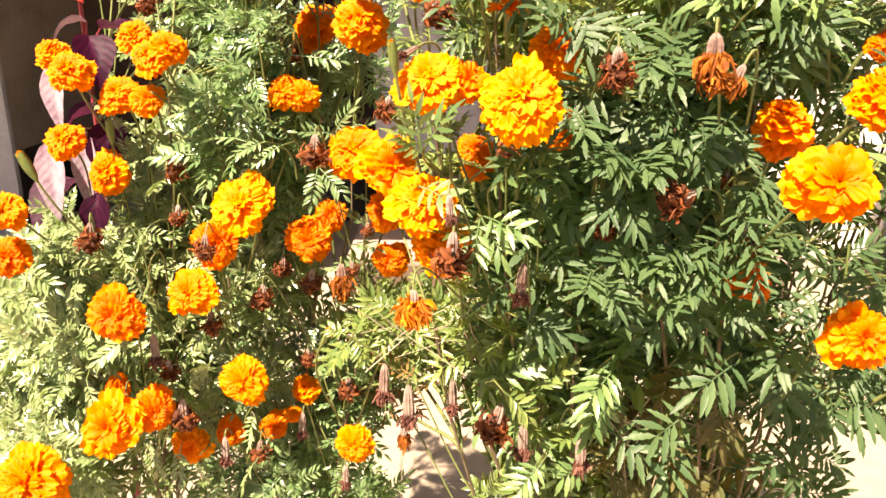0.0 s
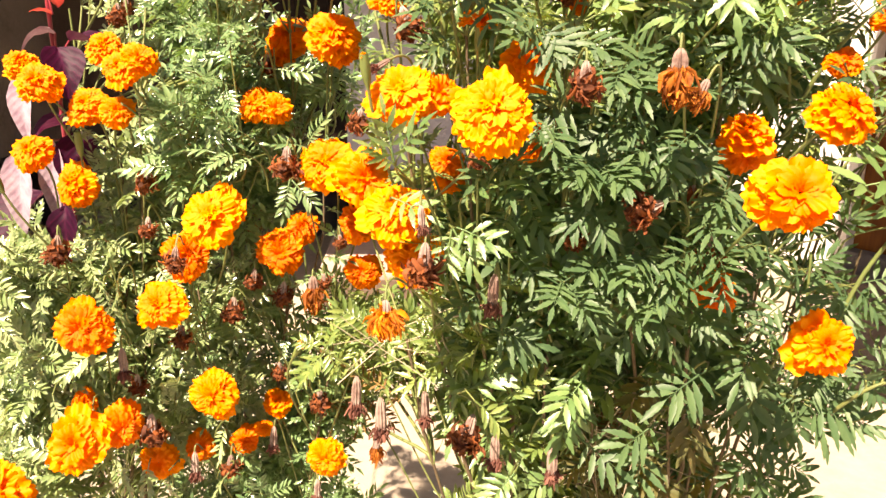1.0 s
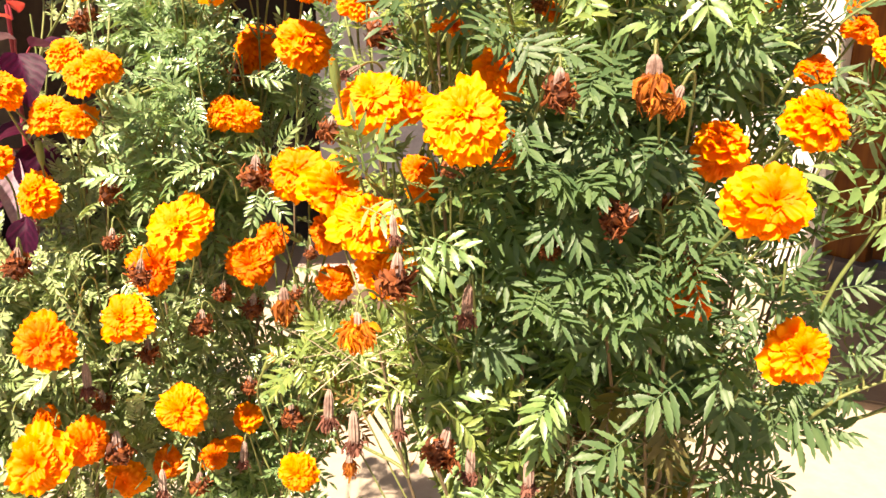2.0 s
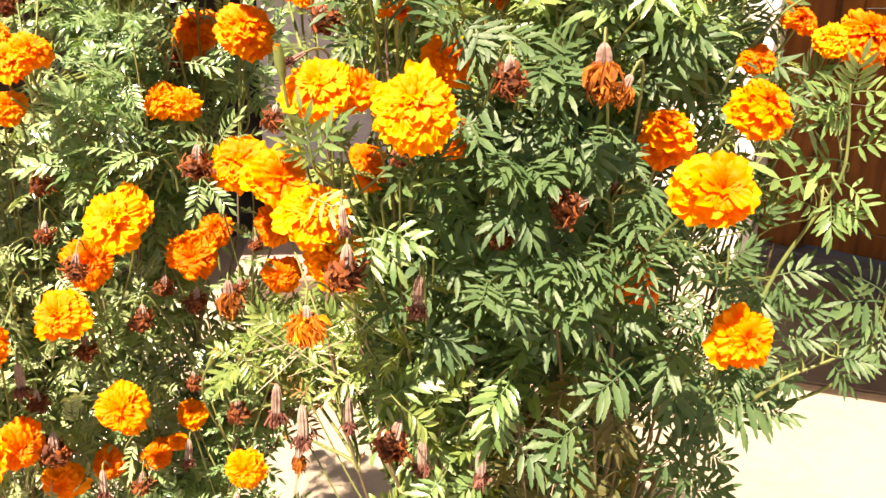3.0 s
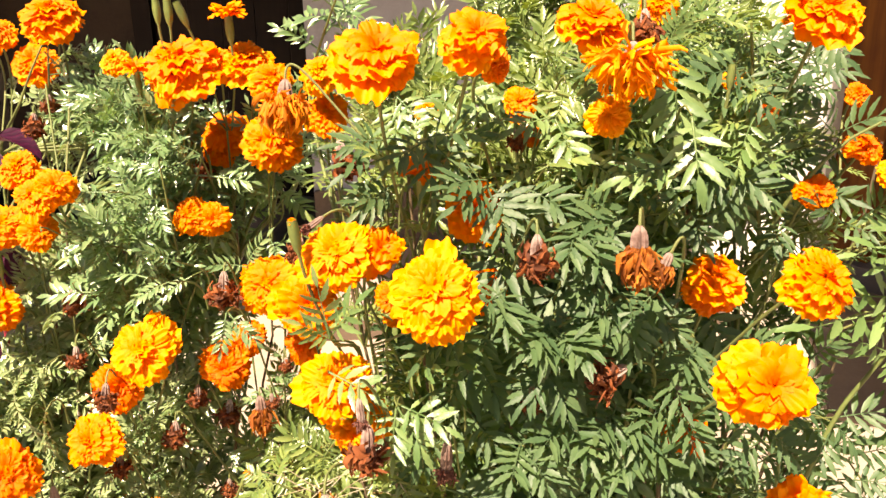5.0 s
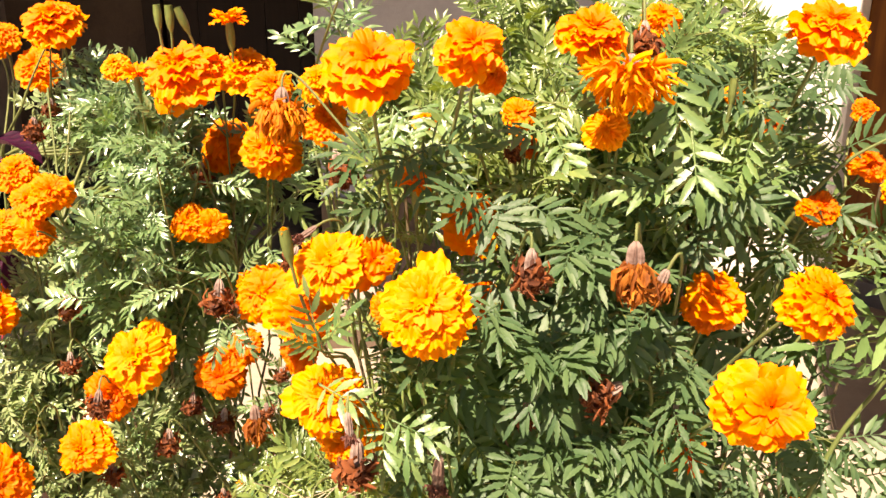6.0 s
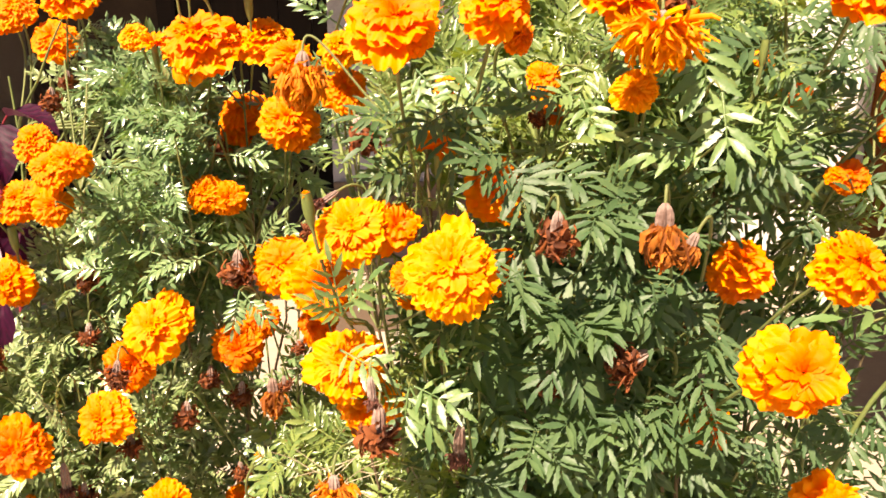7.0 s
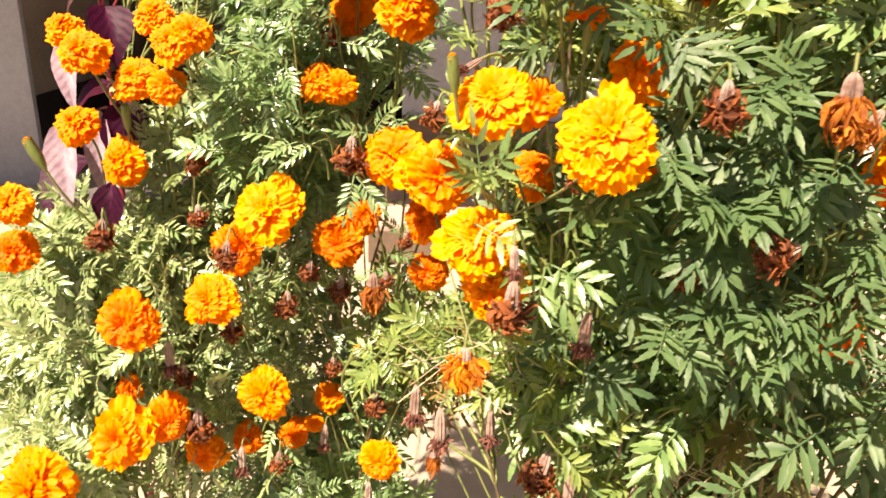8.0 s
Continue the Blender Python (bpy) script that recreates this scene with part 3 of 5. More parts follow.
def place_head(p, name, me, axis, at, size, label, flat=1.0):
    f = unit(axis)
    R = basis(np.cross(f, unit((math.cos(at[0] * 90), math.sin(at[0] * 90), 0.2))), f)
    R = np.stack([R[:, 0], R[:, 1], np.cross(R[:, 0], R[:, 1])], 1)
    world_m = Matrix(to_matrix(R, np.asarray(at), size).tolist()) @ Matrix.Diagonal((1, 1, flat, 1))
    ob = new(name, me)
    ob.parent = p.ob
    ob.matrix_basis = p.ob.matrix_basis.inverted() @ world_m
    if label:
        ob["label"] = label
    return ob, world_m


NAMES = {"double": "full orange marigold head", "yellow": "full golden-yellow marigold head", "deep": "deep orange marigold head",
         "open": "open orange marigold head with a loose centre", "small": "half-open orange marigold head"}
STYLE_OF = {}


def bloom(p, x, y, z, d, elev, az, kind):
    e, a = radians(elev), radians(az)
    f = np.array([math.sin(a) * math.cos(e), -math.cos(a) * math.cos(e), math.sin(e)])
    r = d * (0.47 if kind == "open" else 0.56)
    at = np.array([x, y, z]) - f * r * (0.12 if kind != "small" else 0.1)
    HEADS.append((np.array([x, y, z]), r * (0.45 if kind == "deep" else 0.85)))
    ob, m = place_head(p, "flower_head", HEAD[kind][int(rng.integers(4))], f, at, r, NAMES[kind], 0.74 if kind in ("double", "yellow", "deep") else 1.0)
    cal = mesh_part("calyx", URN_LONG if kind == "small" else URN_GREEN, None, ob, "green ribbed calyx")
    long = 1.6 if kind == "small" else 0.75
    cal.matrix_basis = pose(0, 0, -0.12 if kind != "small" else -0.35) @ Matrix.Diagonal((1.5, 1.5, long, 1)) if kind == "small" else pose(0, 0, -0.1) @ Matrix.Diagonal((1, 1, long, 1))
    stalk(p, ob, at - f * r * (0.8 if kind != "small" else 1.9), -f, m, STYLE_OF[id(p)])


DRY_NAMES = {"brown": "dried brown marigold head with a pale calyx", "wilted": "wilted orange marigold head, petals hanging",
             "mop": "wilted orange marigold head with shaggy hanging petals",
             "fading": "fading golden marigold head with limp hanging petals", "pod": "pale dry seed pod with a small brown tuft"}


def withered(p, x, y, z, d, lean, az, kind):
    l, a = radians(lean), radians(az)
    g = unit((math.sin(l) * math.sin(a) + rng.normal(0, 0.06), -math.sin(l) * math.cos(a) - 0.12, -math.cos(l)))
    HEADS.append((np.array([x, y, z]), d * 0.4))
    tuft, cup = {"brown": (0.68, 0.46), "wilted": (0.9, 0.36), "mop": (0.9, 0.3), "fading": (0.9, 0.25), "pod": (0.46, 0.54)}[kind]
    at = np.array([x, y, z]) + g * d * (cup - tuft) * 0.4
    slim, tall = {"brown": (0.84, 0.98), "wilted": (0.66, 1.4), "mop": (0.72, 1.3), "fading": (0.85, 1.0), "pod": (0.9, 1.1)}[kind]
    ob, m = place_head(p, "dried_flower_head", TUFT[kind][int(rng.integers(3))], g, at, d * tuft * slim, DRY_NAMES[kind], tall)
    cal = mesh_part("calyx", URN_PALE, None, ob, "pale ribbed calyx")
    w = cup / tuft
    wide = {"brown": 0.82, "wilted": 0.9, "mop": 0.7, "fading": 0.6, "pod": 1.0}[kind]
    cal.matrix_basis = pose(0, 0, 0.08) @ Matrix.Diagonal((wide, wide, w * 1.15 / (slim * tall), 1))
    stalk(p, ob, at - g * d * cup * 0.95, -g, m, STYLE_OF[id(p)], True)


def bud(p, x, y, z, d, lean, az, tip):
    l, a = radians(lean), radians(az)
    f = unit((math.sin(l) * math.sin(a), -math.sin(l) * math.cos(a) - 0.1, math.cos(l)))
    at = np.array([x, y, z]) + f * d * 0.45
    ob, m = place_head(p, "flower_bud", URN_LONG, f, at, d * 0.95, "closed green marigold bud")
    if tip:
        t = mesh_part("bud_petals", HEAD["yellow"][1], None, ob, "yellow petal tips of a bud")
        t.matrix_basis = pose(0, 0, 0.0) @ Matrix.Diagonal((0.13 * tip, 0.13 * tip, 0.16 * tip, 1))
    stalk(p, ob, at - f * d * 0.93, -f, m, STYLE_OF[id(p)])


def clump(p, centre, radii, count, style):
    """Leafy shoots that fill an egg-shaped part of the plant."""
    c, rad = np.array(centre), np.array(radii)
    big = {"fine": 1.05, "pale": 1.05, "mid": 1.05, "light": 1.0, "broad": 1.12, "olive": 1.0, "dry": 1.0}[style]
    for _ in range(max(1, round(count * {"fine": 1.2, "pale": 1.2, "mid": 1.1, "light": 1.0, "broad": 1.0, "olive": 1.0, "dry": 1.0}[style]))):
        q = unit(rng.normal(0, 1, 3)) * rng.uniform(0.15, 1.0) ** 0.5
        tip = c + q * rad
        lean = {"fine": 0.5, "pale": 0.5, "mid": 0.55, "light": 0.6, "broad": 0.75, "olive": 0.6, "dry": 0.3}[style]
        axis = unit((0.5 * q[0] + rng.normal(0, 0.3), -lean + 0.2 * q[1] + rng.normal(0, 0.25), 0.7 + rng.normal(0, 0.2)))
        length = rng.uniform(0.08, 0.14)
        base = tip - axis * length - np.array([0, 0, 0.01])
        line = bend(base, base + axis * length * 0.3 + (0, 0, 0.01), tip - axis * length * 0.3, tip, 7)
        twig(p, line, 0.0018, 0.0010)
        j = joint(p, base, 0.03)
        twig(p, bend(j, j + (0, 0, 0.03), base - axis * 0.05, base, 7), 0.0026, 0.0018)
        nodes = 4
        turn = rng.uniform(0, 3.1)
        R = basis(axis, (0.2, -1, 0.3))
        for k in range(nodes):
            s = 1.0 - 0.95 * k / nodes
            at = line[int(round(s * 6))]
            open_ang = radians(32 + 52 * min(1.0, k / 2.0) + rng.uniform(-12, 12))
            for sd in (0, 1):
                a = turn + k * 1.5708 + sd * math.pi + rng.uniform(-0.25, 0.25)
                side = R[:, 0] * math.cos(a) + R[:, 2] * math.sin(a)
                way = unit(axis * math.cos(open_ang) + side * math.sin(open_ang) + (0, 0, -0.12 * k / nodes))
                add_leaf(p, style, at, way, axis + ((-0.25, -0.3, 0.25) if style in WIDE else (-0.3, -0.45, 0.4)), big * (0.55 + 0.45 * min(1.0, (k + 0.6) / 2.2)) * rng.uniform(0.8, 1.15))


def drape(p, centre, radii, gap, style):
    """Full-grown leaves spread evenly over the open side of the plant, each hanging its face to the light."""
    cx, cy, cz = centre
    rx, ry, rz = radii
    if style in WIDE:
        gap *= 1.15
    nx, nz = int(rx / gap) + 1, int(rz / gap) + 1
    for i in range(-nx, nx + 1):
        for k in range(-nz, nz + 1):
            x = (i + 0.5 * (k % 2) + rng.uniform(-0.35, 0.35)) * gap
            z = (k + rng.uniform(-0.35, 0.35)) * gap
            e = (x / rx) ** 2 + (z / rz) ** 2
            if e > 1.0:
                continue
            a = math.pi + rng.normal(0, 1.0) if style in WIDE else rng.uniform(0, 6.283)
            way = unit((math.sin(a), -0.4 + rng.normal(0, 0.3), 0.7 * math.cos(a) - 0.05))
            size = rng.uniform(0.75, 1.2) if style in WIDE else rng.uniform(0.6, 1.1)
            mid = np.array([cx + x, cy + ry * (e - 0.5) + rng.uniform(-0.02, 0.03), cz + z])
            base = mid - way * STYLE[style][1] * size * 0.55
            up = unit(((-0.25 if style in WIDE else -0.35) + rng.normal(0, 0.25), (-0.7 if style in WIDE else -0.5) + rng.normal(0, 0.25), 0.8 + rng.normal(0, 0.2)))
            add_leaf(p, style, base, way, up, size)
            j = joint(p, base, 0.02)
            if np.linalg.norm(j - base) > 0.07:   # springs from a shoot within the bush
                j = base + (0.2 * (j[0] - base[0]), 0.06, -0.05)
            twig(p, bend(j, j + (0, 0, 0.02), base - way * 0.03 + (0, 0.02, 0), base, 7), 0.0014, 0.0009)


def frond(p, base, tip, style, grow=1.0):
    """One large leaf from its base to its tip, face to the light, on a short stalk."""
    b, t = np.array(base), np.array(tip)
    full = STYLE[style][1] + 0.85 * STYLE[style][2]
    up = unit((-0.25 + rng.normal(0, 0.2), -0.75 + rng.normal(0, 0.15), 0.75))
    p.set_leaves.append((style, int(rng.integers(5)), to_matrix(basis(t - b, up), b, max(0.72, grow * np.linalg.norm(t - b) / full))))
    j = joint(p, b, 0.0)
    if np.linalg.norm(j - b) > 0.09:   # a side shoot that comes up from within the bush
        j = b + (0.25 * (j[0] - b[0]), 0.07, -0.06)
    twig(p, bend(j, j + (0, 0, 0.04), b - (t - b) * 0.4 + (0, 0.015, -0.01), b, 7), 0.0014, 0.0008)


def shoot(p, points):
    """A long leafy shoot that becomes part of the plant's frame."""
    P = np.array(points)
    s = np.linspace(0, len(P) - 1, 18)
    line = np.stack([np.interp(s, np.arange(len(P)), P[:, k]) for k in range(3)], 1)
    line[1:-1] = (line[:-2] + 2 * line[1:-1] + line[2:]) / 4
    p.stems.append(line)
    v, f = tube(line, 0.0026, 0.0012, 7)
    mesh_part("shoot", raw_mesh("shoot", np.array(v) - p.at, f, STEM), None, p.ob)


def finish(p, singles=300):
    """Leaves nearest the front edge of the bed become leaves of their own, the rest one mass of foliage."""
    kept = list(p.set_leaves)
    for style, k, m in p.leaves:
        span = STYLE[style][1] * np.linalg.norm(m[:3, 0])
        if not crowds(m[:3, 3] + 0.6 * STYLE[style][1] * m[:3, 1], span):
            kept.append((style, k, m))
    p.leaves = sorted(kept, key=lambda it: it[2][1, 3])
    inv = p.ob.matrix_basis.inverted()
    for style, k, m in p.leaves[:singles]:
        ob = new("leaf", LEAFMESH[style][k])
        ob.parent = p.ob
        ob.matrix_basis = inv @ Matrix(m.tolist())
    for style in STYLE:
        rest = [(k, m) for s, k, m in p.leaves[singles:] if s == style]
        if not rest:
            continue
        vs, ts, n = [], [], 0
        for k, m in rest:
            v, t = TEMPLATE[style][k]
            vs.append(v @ m[:3, :3].T + m[:3, 3] - p.at)
            ts.append(np.array(t) + n)
            n += len(v)
        V, T = np.concatenate(vs), np.concatenate(ts)
        me = bpy.data.meshes.new("foliage")
        me.vertices.add(len(V))
        me.vertices.foreach_set("co", V.astype(np.float32).ravel())
        me.loops.add(T.size)
        me.loops.foreach_set("vertex_index", T.astype(np.int32).ravel())
        me.polygons.add(len(T))
        me.polygons.foreach_set("loop_start", np.arange(0, T.size, 3, dtype=np.int32))
        me.polygons.foreach_set("use_smooth", np.ones(len(T), bool))
        me.update(calc_edges=True)
        me.validate()
        fo = mesh_part("foliage", me, LEAF[style], p.ob)
        fo["kind"] = "stuff"
    if p.twig_v:
        tw = mesh_part("twig_mass", raw_mesh("twig_mass", np.array(p.twig_v) - p.at, p.twig_f, STEM), None, p.ob)
        tw["kind"] = "stuff"


def dry_twigs(p, centre, radii, count):
    c, rad = np.array(centre), np.array(radii)
    for _ in range(count):
        a, b = c + rng.uniform(-1, 1, 3) * rad, c + rng.uniform(-1, 1, 3) * rad
        m = (a + b) / 2
        v, f = tube(bend(a, m + rng.normal(0, 0.006, 3), m + rng.normal(0, 0.006, 3), b, 7), 0.0008, 0.0004, 5)
        mesh_part("dry_twig", raw_mesh("dry_twig", np.array(v) - p.at, f, TWIG), None, p.ob)


left_plant = marigold(-0.46, 1.05, [(-0.5, 1.08, 0.95), (-0.4, 1.06, 1.08), (-0.36, 1.04, 1.15), (-0.56, 1.10, 0.8), (-0.42, 1.00, 0.7), (-0.52, 1.23, 1.28)],
                      "bushy marigold with fine grey-green leaves and small orange flowers")
middle_plant = marigold(-0.25, 1.10, [(-0.26, 1.08, 1.2), (-0.16, 1.10, 1.24), (-0.3, 1.03, 0.9), (-0.12, 1.06, 1.05), (-0.2, 1.13, 0.75), (-0.1, 0.98, 0.9)],
                        "tall marigold with feathery leaves, orange flowers and dried heads")
centre_plant = marigold(0.18, 0.94, [(0.0, 0.80, 1.15), (0.06, 0.76, 1.25), (0.12, 0.80, 1.1), (0.0, 0.84, 0.9), (0.12, 0.84, 0.85), (0.16, 0.78, 1.25)],
                        "marigold with large golden flowers and withered brown heads")
broad_plant = marigold(0.34, 0.86, [(0.24, 0.76, 1.18), (0.32, 0.78, 1.26), (0.3, 0.76, 1.02), (0.4, 0.80, 1.0), (0.22, 0.82, 0.85), (0.36, 0.82, 0.8), (0.28, 0.80, 1.3)],
                       "marigold with broad dark green leaves and big orange flowers")
edge_plant = marigold(0.40, 1.00, [(0.52, 0.86, 1.2), (0.56, 0.88, 1.0), (0.5, 0.84, 0.9), (0.54, 0.83, 1.26)],
                      "sparse marigold with long pale shoots and orange flowers")
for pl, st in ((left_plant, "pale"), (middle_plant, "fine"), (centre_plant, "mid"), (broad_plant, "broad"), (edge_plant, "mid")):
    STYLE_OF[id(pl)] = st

# flowers, dried heads and buds
bloom(left_plant, -0.495, 1.000, 1.213, 0.045, 50, -30, "double")
bloom(left_plant, -0.451, 0.960, 1.194, 0.056, 45, 10, "double")
bloom(left_plant, -0.363, 0.950, 1.236, 0.047, 55, 0, "double")
bloom(middle_plant, -0.328, 0.900, 1.213, 0.051, 45, -10, "double")
bloom(middle_plant, -0.303, 0.900, 1.223, 0.044, 40, 30, "double")
bloom(left_plant, -0.405, 0.980, 1.163, 0.057, 45, -10, "double")
bloom(left_plant, -0.362, 0.970, 1.155, 0.045, 30, 30, "double")
bloom(left_plant, -0.495, 1.000, 1.100, 0.056, 40, -10, "double")
bloom(left_plant, -0.440, 0.990, 1.057, 0.063, 20, -25, "double")
bloom(middle_plant, -0.232, 0.877, 1.043, 0.075, 32, -8, "yellow")
bloom(middle_plant, -0.275, 0.920, 0.978, 0.060, 10, 25, "deep")
bloom(middle_plant, -0.310, 0.894, 0.925, 0.066, 30, -15, "double")
bloom(left_plant, -0.392, 0.858, 0.907, 0.069, 20, 0, "deep")
bloom(middle_plant, -0.255, 0.905, 0.793, 0.063, 20, 0, "double")
bloom(left_plant, -0.418, 0.860, 0.751, 0.091, 22, 5, "open")
bloom(left_plant, -0.372, 0.900, 0.752, 0.059, 15, 30, "deep")
bloom(left_plant, -0.351, 0.950, 0.666, 0.063, 15, 0, "open")
bloom(middle_plant, -0.302, 0.980, 0.673, 0.044, 20, 0, "deep")
bloom(middle_plant, -0.241, 1.000, 0.671, 0.044, 20, 10, "deep")
bloom(middle_plant, -0.213, 1.000, 0.692, 0.026, 30, 0, "double")
bloom(middle_plant, -0.195, 1.020, 0.726, 0.052, 55, 0, "open")
bloom(middle_plant, -0.117, 0.950, 0.669, 0.055, 15, 0, "double")
bloom(left_plant, -0.530, 0.850, 0.675, 0.091, 20, 0, "double")
bloom(left_plant, -0.528, 0.900, 1.028, 0.048, 35, 0, "double")
bloom(left_plant, -0.548, 0.920, 0.960, 0.055, 20, 0, "deep")
bloom(left_plant, -0.444, 0.950, 0.761, 0.035, 20, 0, "deep")
bloom(middle_plant, -0.176, 1.000, 0.960, 0.065, 22, 0, "deep")
bloom(middle_plant, -0.145, 1.020, 0.991, 0.046, 25, 10, "deep")
bloom(middle_plant, -0.171, 1.100, 1.248, 0.070, 40, -20, "double")
bloom(middle_plant, -0.093, 1.000, 1.254, 0.069, 40, 10, "double")
bloom(middle_plant, -0.085, 1.020, 1.230, 0.046, 15, 20, "double")
bloom(middle_plant, -0.180, 1.100, 1.224, 0.043, 60, 0, "double")
bloom(middle_plant, -0.200, 1.000, 1.162, 0.046, 25, -20, "double")
bloom(middle_plant, -0.169, 1.000, 1.156, 0.044, 20, 25, "double")
bloom(middle_plant, -0.099, 0.920, 1.101, 0.072, 35, -10, "double")
bloom(centre_plant, -0.049, 0.880, 1.089, 0.088, 30, 10, "open")
bloom(centre_plant, -0.009, 0.670, 1.096, 0.064, 35, -15, "yellow")
bloom(middle_plant, -0.063, 0.930, 1.021, 0.050, 20, 0, "deep")
bloom(centre_plant, 0.006, 0.680, 1.049, 0.058, 20, -20, "yellow")
bloom(centre_plant, -0.059, 0.940, 0.952, 0.049, 10, 0, "deep")
bloom(centre_plant, 0.044, 0.800, 1.122, 0.037, 30, 0, "deep")
bloom(centre_plant, 0.051, 0.820, 1.098, 0.037, 10, 20, "double")
bloom(centre_plant, -0.003, 0.690, 1.203, 0.062, 35, -15, "yellow")
bloom(centre_plant, 0.034, 0.705, 1.202, 0.052, 35, 25, "open")
bloom(centre_plant, 0.073, 0.609, 1.197, 0.067, 32, -5, "yellow")
bloom(centre_plant, 0.118, 0.730, 1.228, 0.062, 35, 10, "open")
bloom(centre_plant, 0.129, 0.720, 1.156, 0.044, 15, 40, "deep")
bloom(broad_plant, 0.323, 0.700, 1.172, 0.057, 60, 0, "open")
bloom(broad_plant, 0.326, 0.710, 1.145, 0.052, -20, -15, "deep")
bloom(broad_plant, 0.302, 0.552, 1.141, 0.074, 28, 0, "open")
bloom(broad_plant, 0.373, 0.605, 0.993, 0.069, 18, 5, "open")
bloom(broad_plant, 0.358, 0.600, 1.200, 0.056, 40, 20, "double")
bloom(broad_plant, 0.328, 0.730, 0.995, 0.051, 10, 20, "deep")
bloom(centre_plant, 0.069, 0.720, 1.265, 0.029, 75, 0, "small")
bloom(broad_plant, 0.472, 0.750, 1.271, 0.033, 45, 0, "deep")
bloom(broad_plant, 0.487, 0.720, 1.254, 0.036, 45, -20, "yellow")
bloom(edge_plant, 0.527, 0.720, 1.259, 0.062, 40, 10, "deep")
bloom(left_plant, -0.365, 1.100, 1.398, 0.079, 60, 0, "double")
bloom(left_plant, -0.438, 1.200, 1.336, 0.068, 50, 0, "double")
bloom(middle_plant, -0.273, 1.030, 1.344, 0.036, 50, -20, "yellow")
bloom(middle_plant, -0.240, 1.000, 1.336, 0.029, 75, 0, "small")
bloom(middle_plant, -0.190, 1.000, 1.344, 0.095, 60, -5, "double")
bloom(middle_plant, -0.154, 1.040, 1.341, 0.046, 60, 10, "double")
bloom(middle_plant, -0.119, 1.020, 1.345, 0.064, 60, 0, "yellow")
bloom(middle_plant, -0.085, 0.980, 1.323, 0.055, 45, 20, "double")
bloom(centre_plant, -0.022, 0.860, 1.338, 0.045, 45, -20, "yellow")
bloom(centre_plant, -0.017, 0.878, 1.296, 0.049, 40, 10, "double")
bloom(centre_plant, 0.037, 0.643, 1.364, 0.075, 52, 0, "open")
bloom(centre_plant, 0.108, 0.648, 1.375, 0.058, 50, 10, "open")
bloom(centre_plant, 0.128, 0.680, 1.349, 0.026, 10, 30, "deep")
bloom(broad_plant, 0.205, 0.700, 1.385, 0.066, 60, 0, "open")
bloom(broad_plant, 0.208, 0.660, 1.313, 0.034, 20, -20, "yellow")
withered(broad_plant, 0.212, 0.621, 1.342, 0.052, 5, 0, "fading")
bloom(centre_plant, 0.157, 0.750, 1.316, 0.031, 35, 0, "double")
bloom(centre_plant, 0.079, 0.800, 1.306, 0.024, 60, 0, "yellow")
bloom(middle_plant, -0.132, 1.000, 1.396, 0.034, 80, 0, "small")
bloom(broad_plant, 0.398, 0.800, 1.305, 0.038, 35, 10, "deep")
bloom(broad_plant, 0.432, 0.750, 1.233, 0.037, 40, 0, "deep")
bloom(broad_plant, 0.390, 0.700, 1.391, 0.071, 60, 0, "open")
bloom(centre_plant, 0.173, 0.780, 1.282, 0.020, 30, 0, "deep")
bloom(broad_plant, 0.290, 0.800, 1.396, 0.038, 50, 0, "double")
bloom(left_plant, -0.542, 1.300, 1.365, 0.057, 50, 0, "double")
bloom(left_plant, -0.428, 1.250, 1.397, 0.057, 60, 0, "double")
bloom(left_plant, -0.484, 1.200, 1.375, 0.054, 50, 0, "double")
bloom(edge_plant, 0.554, 0.900, 1.304, 0.028, 40, 0, "deep")
bloom(broad_plant, 0.342, 0.750, 1.331, 0.021, 50, 0, "yellow")
withered(centre_plant, 0.005, 0.789, 1.254, 0.046, 25, 60, "brown")
withered(middle_plant, -0.191, 1.060, 1.201, 0.037, 0, 0, "brown")
withered(left_plant, -0.345, 0.990, 1.054, 0.041, 0, 0, "brown")
withered(middle_plant, -0.325, 0.930, 1.008, 0.033, 0, 0, "brown")
withered(left_plant, -0.441, 0.930, 0.975, 0.048, 0, 0, "brown")
withered(middle_plant, -0.280, 0.880, 0.979, 0.040, 10, -30, "brown")
withered(middle_plant, -0.144, 0.900, 1.092, 0.050, 10, -20, "brown")
withered(centre_plant, -0.055, 0.850, 1.151, 0.037, 20, -30, "brown")
withered(centre_plant, 0.019, 0.630, 1.050, 0.049, 5, 10, "brown")
withered(centre_plant, 0.017, 0.600, 1.103, 0.029, 0, 0, "pod")
withered(middle_plant, -0.084, 0.920, 0.994, 0.024, 0, 0, "brown")
withered(centre_plant, 0.085, 0.680, 1.007, 0.050, -10, -20, "pod")
withered(centre_plant, 0.148, 0.620, 1.209, 0.042, 0, 0, "brown")
withered(broad_plant, 0.216, 0.596, 1.218, 0.046, 0, 0, "wilted")
withered(broad_plant, 0.238, 0.610, 1.205, 0.029, -20, 50, "wilted")
withered(broad_plant, 0.208, 0.645, 1.103, 0.047, 75, -80, "brown")
withered(broad_plant, 0.294, 0.750, 1.093, 0.025, 0, 0, "brown")
withered(centre_plant, 0.161, 0.678, 1.066, 0.034, 0, 0, "brown")
withered(broad_plant, 0.300, 0.700, 1.043, 0.041, 0, 0, "brown")
withered(middle_plant, -0.232, 0.955, 0.886, 0.044, 0, 0, "brown")
withered(middle_plant, -0.302, 0.950, 0.851, 0.039, 0, 0, "brown")
withered(left_plant, -0.362, 0.900, 0.834, 0.051, 0, 0, "pod")
withered(left_plant, -0.367, 0.950, 0.781, 0.037, 0, 0, "brown")
